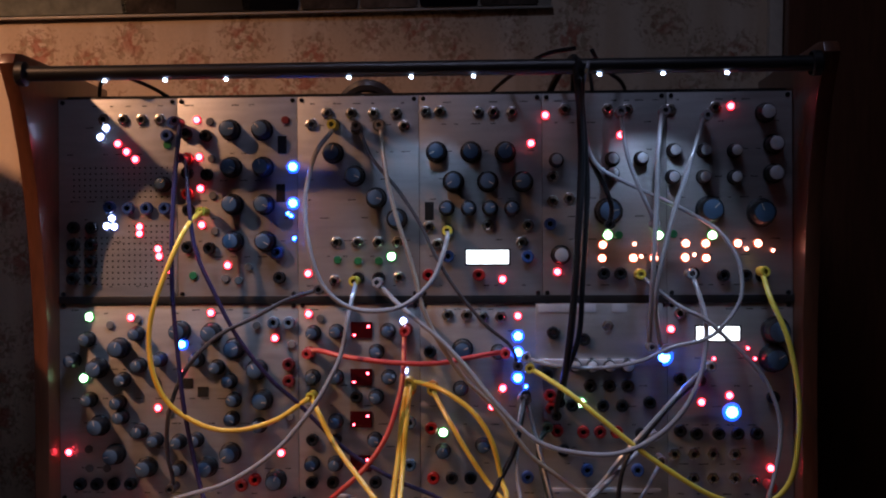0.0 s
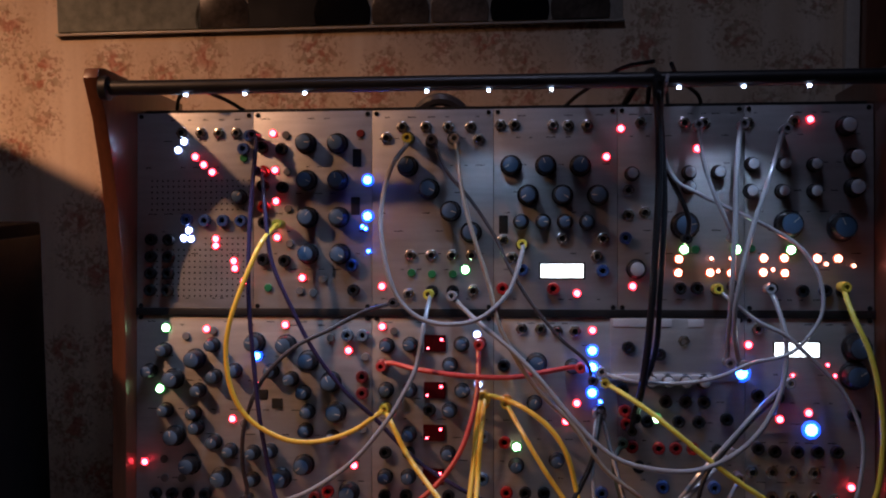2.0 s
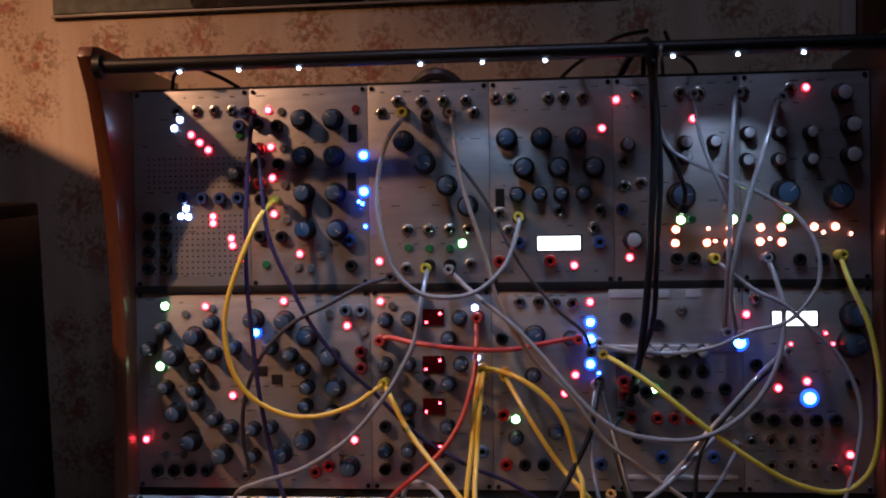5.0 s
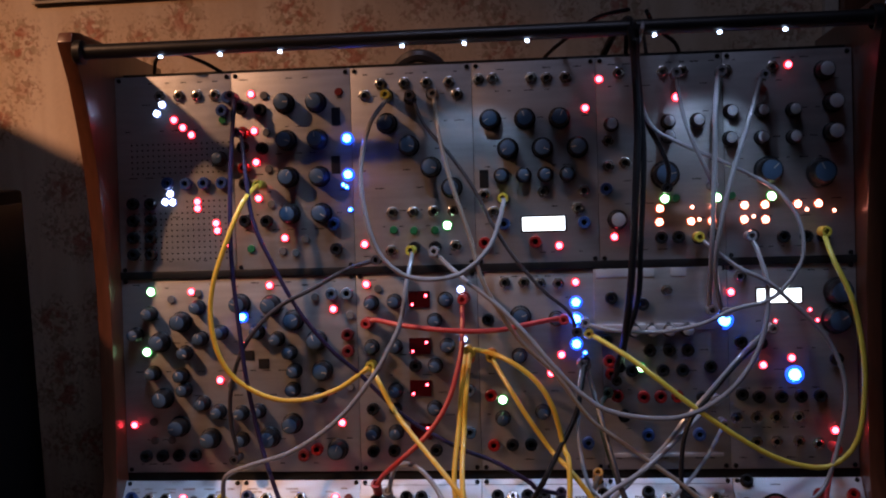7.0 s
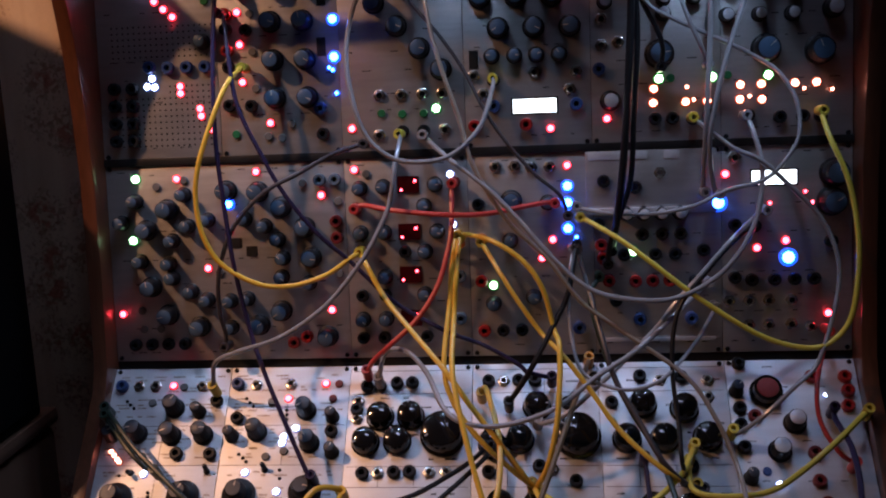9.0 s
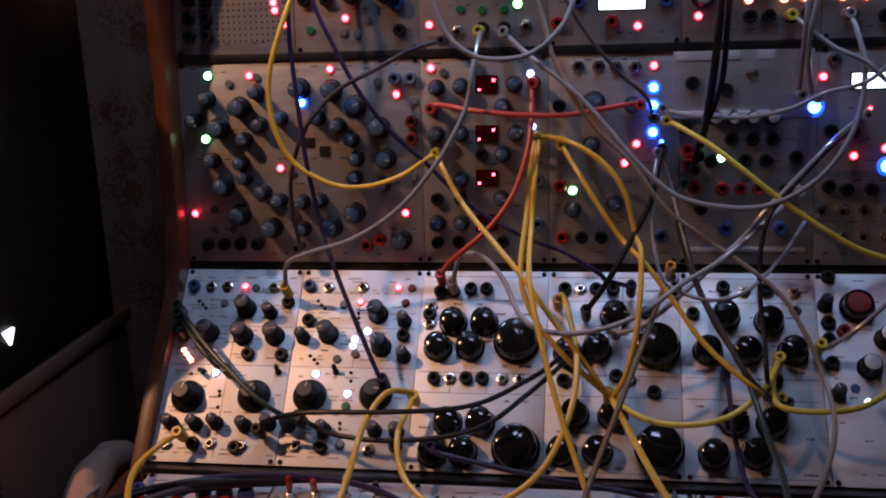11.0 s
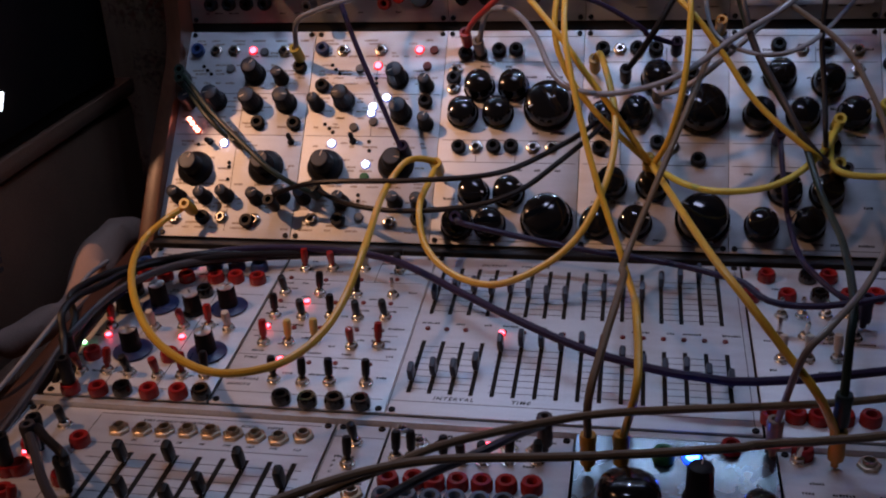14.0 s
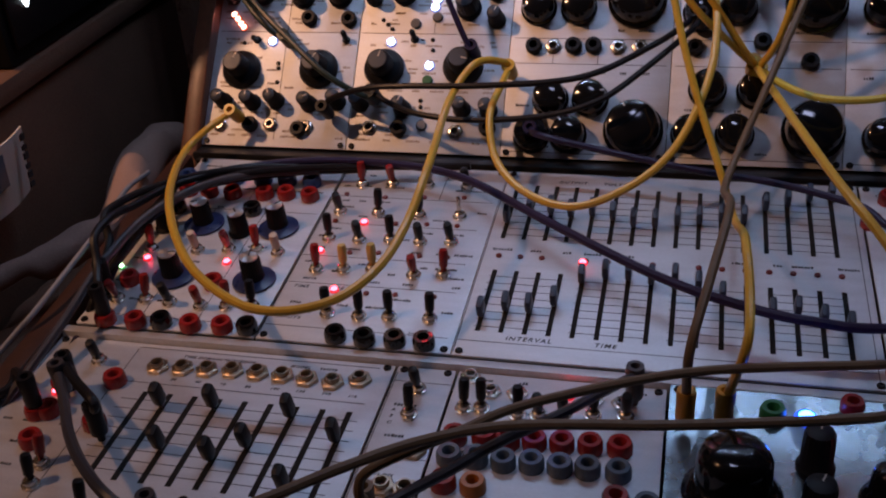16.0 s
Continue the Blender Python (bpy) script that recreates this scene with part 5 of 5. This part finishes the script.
cable("grey patch cable looping under a metal plate", "cgrey", 1.7, [(422, -24, 129), (443, -32, 125), (479, -36, 124), (511, -40, 130), (537, -44, 142), (564, -46, 149), (581, -46, 163), (594, -42, 185), (593, -36, 213), (582, -30, 234), (568, -26, 246), (546, -28, 258), (520, -32, 270), (496, -38, 281), (475, -42, 294), (465, -50, 317), (461, -62, 348), (464, -92, 368), (470, -30, 380), (480, 40, 366)], (2, 416.8, 131.3), None)
cable("thin white patch cable at the top panel", "cgrey", 1.8, [(498, -22, 335), (501, -34, 305), (509, -38, 279), (521, -34, 253), (527, -24, 239)], (1, 498, 158.6), (1, 527, 63))
cable("bright white patch cable hanging straight down", "cgrey", 2.2, [(532, -24, 335), (527, -36, 304), (525, -40, 262), (522, -42, 211), (521, -36, 179), (521, -22, 147)], (1, 535.5, 159.1), (2, 523.3, 139.7))
cable("pale patch cable slanting down the top panel", "cgrey", 2.0, [(566, -24, 330), (555, -36, 299), (540, -42, 257), (528, -44, 211), (524, -40, 179), (530, -22, 145)], (1, 570.8, 154.4), (2, 535.1, 137.7))
cable("thick black cable hanging from the rail", "cblack", 3.2, [(440, 60, 366), (448, 0, 378), (455, -70, 378), (456, -88, 357), (460, -66, 334), (462, -52, 294), (460, -50, 249), (457, -50, 203), (453, -48, 157), (449, -40, 123), (446, -24, 100)], None, (2, 445.5, 92.7))
cable("second black cable hanging from the rail", "cblack", 2.4, [(470, 50, 366), (464, -20, 382), (457, -88, 361), (463, -60, 330), (467, -46, 281), (466, -44, 240), (463, -44, 198), (460, -40, 151), (447, -36, 113), (442, -24, 88)], None, (2, 442, 81.4))
cable("black cable bending to a large knob", "cblack", 2.2, [(462, 45, 366), (458, -30, 382), (459, -90, 366), (464, -46, 327), (471, -40, 298), (483, -34, 275), (489, -28, 259)], None, (1, 488.4, 62.2))
cable("yellow patch cable in a long loop at the dark side", "yellowgreen", 2.2, [(617, -24, 198), (619, -40, 180), (629, -50, 151), (635, -55, 116), (636, -58, 80), (630, -60, 40), (615, -60, 20), (595, -60, 15), (565, -60, 23), (534, -60, 41), (503, -58, 63), (472, -54, 88), (451, -44, 104), (429, -28, 117)], (1, 618, 21.8), (2, 419.6, 121.7))
cable("violet patch cable hanging down the upper panels", "cviolet", 2.0, [(117, -24, 329), (117, -36, 289), (116, -42, 240), (117, -46, 192), (122, -48, 139), (128, -50, 91), (138, -48, 37), (154, -63, -1), (175, -78, -44), (191, -88, -76)], (1, 113.4, 154.5), (3, 193.9, 68.9))
cable("dark patch cable across the oscillator panel", "cviolet", 1.9, [(122, -22, 300), (129, -36, 264), (136, -42, 225), (153, -44, 187), (174, -44, 148), (200, -40, 114), (223, -34, 92), (261, -34, 55), (305, -44, 31), (338, -50, 19), (366, -54, 3), (372, -52, -3)], (1, 117, 122.6), (3, 392.6, 154.5))
cable("slate grey patch cable curling down the oscillator panel", "cdark", 1.9, [(236, -20, 189), (214, -34, 182), (186, -42, 167), (158, -46, 153), (135, -46, 132), (121, -44, 110), (111, -40, 80), (108, -32, 49), (109, -22, 27)], (1, 238.1, 7.5), (2, 107.1, 16.2))
cable("grey patch cable sagging to the lower row", "cgrey", 2.0, [(270, -26, 192), (267, -42, 171), (262, -50, 139), (252, -54, 116), (236, -58, 90), (207, -60, 57), (169, -62, 32), (131, -64, 20), (109, -56, 9)], (1, 268.5, 14.7), (3, 99.6, 149.7), "yellowgreen")
cable("red patch cable lying across the middle row", "cred", 2.2, [(236, -20, 137), (262, -34, 133), (301, -42, 129), (339, -42, 128), (367, -34, 132), (391, -22, 135)], (2, 227.4, 134.2), (2, 399, 134.3))
cable("red patch cable falling to a red plug", "cred", 2.2, [(312, -22, 148), (312, -36, 118), (308, -44, 95), (299, -50, 68), (282, -54, 43), (258, -54, 21), (242, -42, 6)], (2, 312.3, 153.5), (3, 233.9, 162.7))
cable("grey patch cable arching over the black knobs", "cgrey", 2.1, [(246, -37, -7), (253, -39, 13), (272, -52, 16), (291, -71, 1), (306, -92, -23), (323, -100, -33), (353, -104, -34), (393, -97, -23), (429, -82, 0), (466, -66, 21)], (3, 244.3, 155.5), (2, 525, 64.1))
cable("yellow patch cable from the bundle", "yellow", 2.2, [(314, -24, 105), (311, -40, 81), (309, -48, 53), (306, -81, 8), (315, -95, -20), (336, -104, -47), (362, -105, -72)], (2, 315.8, 109.4), (3, 376.6, 59.1))
cable("yellow patch cable from the bundle", "yellow", 2.2, [(317, -26, 104), (315, -44, 76), (313, -52, 45), (314, -95, 6), (325, -125, -38), (339, -150, -81), (356, -175, -122), (366, -199, -144), (367, -295, -109), (369, -337, -118), (368, -358, -130)], (2, 317.1, 106.1), (5, 361.8, 150.9), "plugy")
cable("yellow patch cable arching wide to the lower row", "yellow", 2.2, [(325, -26, 110), (348, -46, 105), (372, -56, 89), (387, -60, 66), (395, -62, 34), (399, -79, 21), (396, -104, -25), (388, -110, -62), (379, -101, -83)], (2, 318.3, 107.4), (3, 374.5, 58.8))
cable("yellow patch cable slanting to the far panels", "yellow", 2.1, [(339, -26, 98), (353, -44, 77), (367, -52, 55), (385, -58, 30), (401, -77, 16), (421, -87, -9), (445, -101, -41), (480, -116, -70)], (2, 335.4, 103), (3, 503.9, 60.5))
cable("yellow patch cable slanting over the black knobs", "yellow", 2.2, [(238, -30, 86), (258, -44, 55), (305, -83, 8), (327, -97, -19), (349, -104, -47), (370, -104, -77)], (2, 230.4, 97), (3, 378.8, 57.6))
cable("yellow patch cable in a round loop over the faders", "yellow", 2.4, [(338, -55, -17), (349, -97, -45), (350, -129, -70), (343, -154, -92), (329, -174, -115), (307, -189, -131), (277, -201, -140), (247, -190, -138), (225, -168, -127), (216, -141, -108), (219, -111, -96)], (3, 333, 140.5), (3, 220.4, 55.3))
cable("yellow patch cable in a deep loop over the switches", "yellow", 2.4, [(217, -98, -86), (202, -113, -83), (191, -143, -98), (201, -235, -102), (198, -278, -120), (191, -311, -130), (175, -335, -136), (148, -346, -138), (122, -341, -135), (91, -319, -127), (60, -272, -117), (10, -160, -136), (17, -132, -127)], (3, 220.1, 55.2), (3, 29.5, 18.7))
cable("lime yellow patch cable in a shallow arc", "yellowgreen", 2.3, [(383, -106, -89), (399, -126, -92), (418, -137, -93), (445, -138, -91), (468, -128, -85), (490, -106, -73), (500, -85, -65)], (3, 376.6, 59.8), (3, 505, 93.8))
cable("lime yellow patch cable to the far panel", "yellowgreen", 2.3, [(497, -113, -82), (515, -123, -85), (551, -125, -81), (579, -113, -69), (610, -91, -53), (633, -67, -43)], (3, 499.1, 80.2), (3, 645.4, 122))
cable("yellow patch cable running to the front row", "yellow", 2.3, [(378, -109, -86), (403, -264, -84), (421, -317, -93), (443, -335, -117), (458, -342, -135)], (3, 374.5, 62.1), (5, 471.7, 165.8), "plugy")
cable("grey patch cable falling to a yellow plug", "colive", 2.2, [(420, -47, -4), (403, -101, -34), (382, -149, -76), (360, -201, -120), (360, -277, -101), (352, -328, -114), (345, -356, -135)], (3, 424.3, 172), (5, 344.7, 148.7), "plugy")
cable("black patch cable across the skirted knobs", "cblack", 2.0, [(104, -115, -108), (140, -126, -96), (212, -133, -91), (272, -130, -85), (312, -109, -71), (331, -84, -64)], (3, 95.4, 23.5), (3, 336, 94.1))
cable("black patch cable across the skirted knobs", "cblack", 2.0, [(144, -117, -110), (168, -131, -112), (204, -139, -112), (252, -140, -107), (285, -135, -97), (312, -115, -81), (336, -83, -67)], (3, 128.6, 36), (3, 341.3, 93.3))
cable("dark green patch cable on the lamplit panel", "cgreen", 2.1, [(18, -60, -37), (43, -82, -55), (72, -100, -74), (99, -113, -92), (124, -114, -106)], (3, 6.7, 131.3), (3, 127, 34))
cable("green plugged cable on the lamplit panel", "cgreen", 2.1, [(15, -59, -42), (37, -79, -58), (53, -86, -71), (61, -80, -78)], (3, 8.1, 124.1), (3, 60.3, 74.5))
cable("dark patch cable falling over the far panels", "cdark", 2.1, [(434, -68, 25), (443, -81, -5), (459, -97, -33), (474, -113, -59), (491, -110, -78)], (2, 416.6, 95.1), (3, 508.7, 56.8))
cable("dark green patch cable falling to a stacked plug", "cgreen", 2.3, [(426, -38, 54), (438, -67, 7), (454, -86, -28), (474, -104, -60), (484, -150, -90), (484, -230, -94), (478, -301, -100), (473, -325, -110)], (2, 434.6, 71), (5, 471.7, 165.8, 24))
cable("grey patch cable from a yellow plug to the far panel", "cgrey", 1.8, [(526, -32, 190), (544, -42, 175), (562, -46, 166), (579, -46, 151), (610, -44, 118), (623, -48, 83), (619, -54, 47), (603, -64, 4), (583, -76, -12), (557, -78, -36), (540, -67, -52)], (1, 514, 20), (3, 536.6, 105.7), "yellowgreen")
cable("red patch cable on the far panel", "cred", 1.9, [(603, -63, -11), (602, -75, -40), (614, -83, -63)], (2, 623, 21.3), (3, 627.7, 77.4))
cable("violet patch cable on the far panel", "cviolet", 2.4, [(618, -60, -44), (621, -94, -57), (618, -128, -81), (606, -156, -105)], (3, 618.8, 124), (4, 536.8, 120.9))
cable("grey patch cable crossing low to the middle", "cgrey", 2.0, [(565, -24, 120), (545, -38, 105), (518, -48, 78), (495, -50, 53), (472, -54, 26), (410, -84, -25), (386, -75, -40)], (2, 573, 123.4), (3, 380, 116.1))
cable("dark violet cable lying across the fader panel", "cviolet", 2.6, [(12, -339, -189), (14, -303, -181), (16, -254, -156), (25, -220, -147), (47, -180, -140), (86, -158, -138), (145, -155, -137), (202, -170, -138), (260, -214, -143), (296, -242, -146), (329, -263, -150), (359, -278, -152), (401, -290, -154), (458, -287, -154), (660, -250, -140), (720, -250, -170), (770, -250, -245)], None, None)
cable("black cable bundle along the seam", "cblack", 2.4, [(9, -307, -198), (14, -293, -171), (19, -263, -156), (26, -217, -144), (54, -185, -139), (93, -166, -139), (144, -152, -141), (203, -143, -142)], None, None)
cable("black cable bundle along the seam", "cblack", 2.4, [(13, -301, -197), (12, -274, -166), (13, -220, -151), (40, -185, -145), (88, -164, -143), (136, -153, -143)], None, None)
cable("black cable from the bundle to a red jack", "cblack", 2.5, [(20, -292, -150), (14, -280, -138), (15, -262, -134), (18, -240, -136), (28, -208, -136), (58, -171, -138), (105, -154, -142)], (4, 27.9, 3.5), None)
cable("black cable from the bundle to the corner of the panel", "cblack", 2.5, [(16, -270, -146), (8, -258, -136), (10, -240, -134), (22, -214, -134), (50, -180, -137), (105, -156, -143)], (4, 19, 25), None)
cable("black cable in the bundle beside the case", "cdark", 2.5, [(-5, -385, -201), (12, -362, -179), (17, -325, -165), (19, -287, -152), (26, -242, -142), (43, -206, -138), (66, -177, -140), (106, -159, -143)], None, None)
cable("violet cable lying over the far panels", "cviolet", 2.2, [(249, -144, -119), (293, -150, -126), (339, -156, -132), (390, -166, -135), (431, -186, -137), (479, -214, -141), (690, -200, -110), (740, -200, -235)], (3, 238.1, 13.7), None)
cable("olive grey cable stretched over the front row", "colive", 2.2, [(20, -570, -245), (60, -535, -150), (175, -492, -139), (196, -478, -138), (220, -456, -137), (247, -434, -137), (280, -419, -137), (337, -408, -138), (382, -397, -139), (416, -387, -140), (452, -372, -143), (680, -330, -140), (740, -330, -240)], None, None)
cable("olive grey cable stretched over the front row", "colive", 2.1, [(222, -446, -162), (223, -445, -150), (234, -439, -144), (258, -422, -140), (277, -406, -138), (311, -385, -138), (347, -368, -138), (383, -357, -139), (420, -348, -140), (459, -333, -144), (690, -290, -140), (745, -290, -240)], (5, 216.4, 68.9), None)
cable("dark patch cable over the red and grey jacks", "cdark", 2.4, [(218, -468, -159), (237, -453, -153), (256, -433, -151), (273, -414, -149), (292, -394, -149), (311, -363, -154)], (5, 199.5, 55.2), (5, 321, 162.8))
cable("grey patch cable on the front panel edge", "cdark", 2.6, [(58, -395, -167), (81, -426, -160), (102, -449, -157), (125, -468, -155), (138, -468, -163)], (5, 37.9, 126.8), (5, 125.8, 50))
cable("black double plug cable on the front panel", "cblack", 2.6, [(57, -382, -164), (76, -398, -163)], (5, 37.7, 133.8), (5, 72.1, 100.8))
cable("pale grey cable running down beside the case", "cgrey", 1.7, [(-58, -405, -230), (-18, -335, -180), (-8, -318, -168), (-5, -278, -157), (-11, -231, -153), (-27, -175, -156), (-35, -131, -162)], None, None)
cable("violet patch cable falling over the red jacks", "cviolet", 2.0, [(466, -113, -98), (470, -116, -119), (470, -170, -124), (479, -187, -132), (492, -202, -139)], (3, 464.8, 83.1), (4, 506.1, 106.9))
cable("black patch cable falling behind the yellow bundle", "cblack", 2.3, [(411, -40, 78), (406, -50, 58), (390, -65, 29), (373, -75, 0)], (2, 416, 99), (3, 356, 132))
cable("thin grey patch cable in a shallow hanging loop", "cgrey", 1.6, [(408, -45, 61), (409, -60, 28), (418, -75, 0), (448, -85, -11), (478, -80, -5), (507, -55, 17), (523, -35, 35)], (2, 413, 96), (2, 531, 43))
cable("dark patch cable hanging straight to the pale panels", "cblack", 1.9, [(538, -45, 97), (517, -55, 76), (498, -60, 54), (490, -65, 29), (488, -75, -4), (490, -90, -35), (490, -110, -61)], (2, 563, 112), (3, 496, 67))
cable("black patch cable plugged at the corner of the front panel", "cblack", 2.5, [(1, -355, -182), (6, -370, -183), (-19, -390, -190), (-54, -400, -235)], (5, 28.0, 114.8), None)
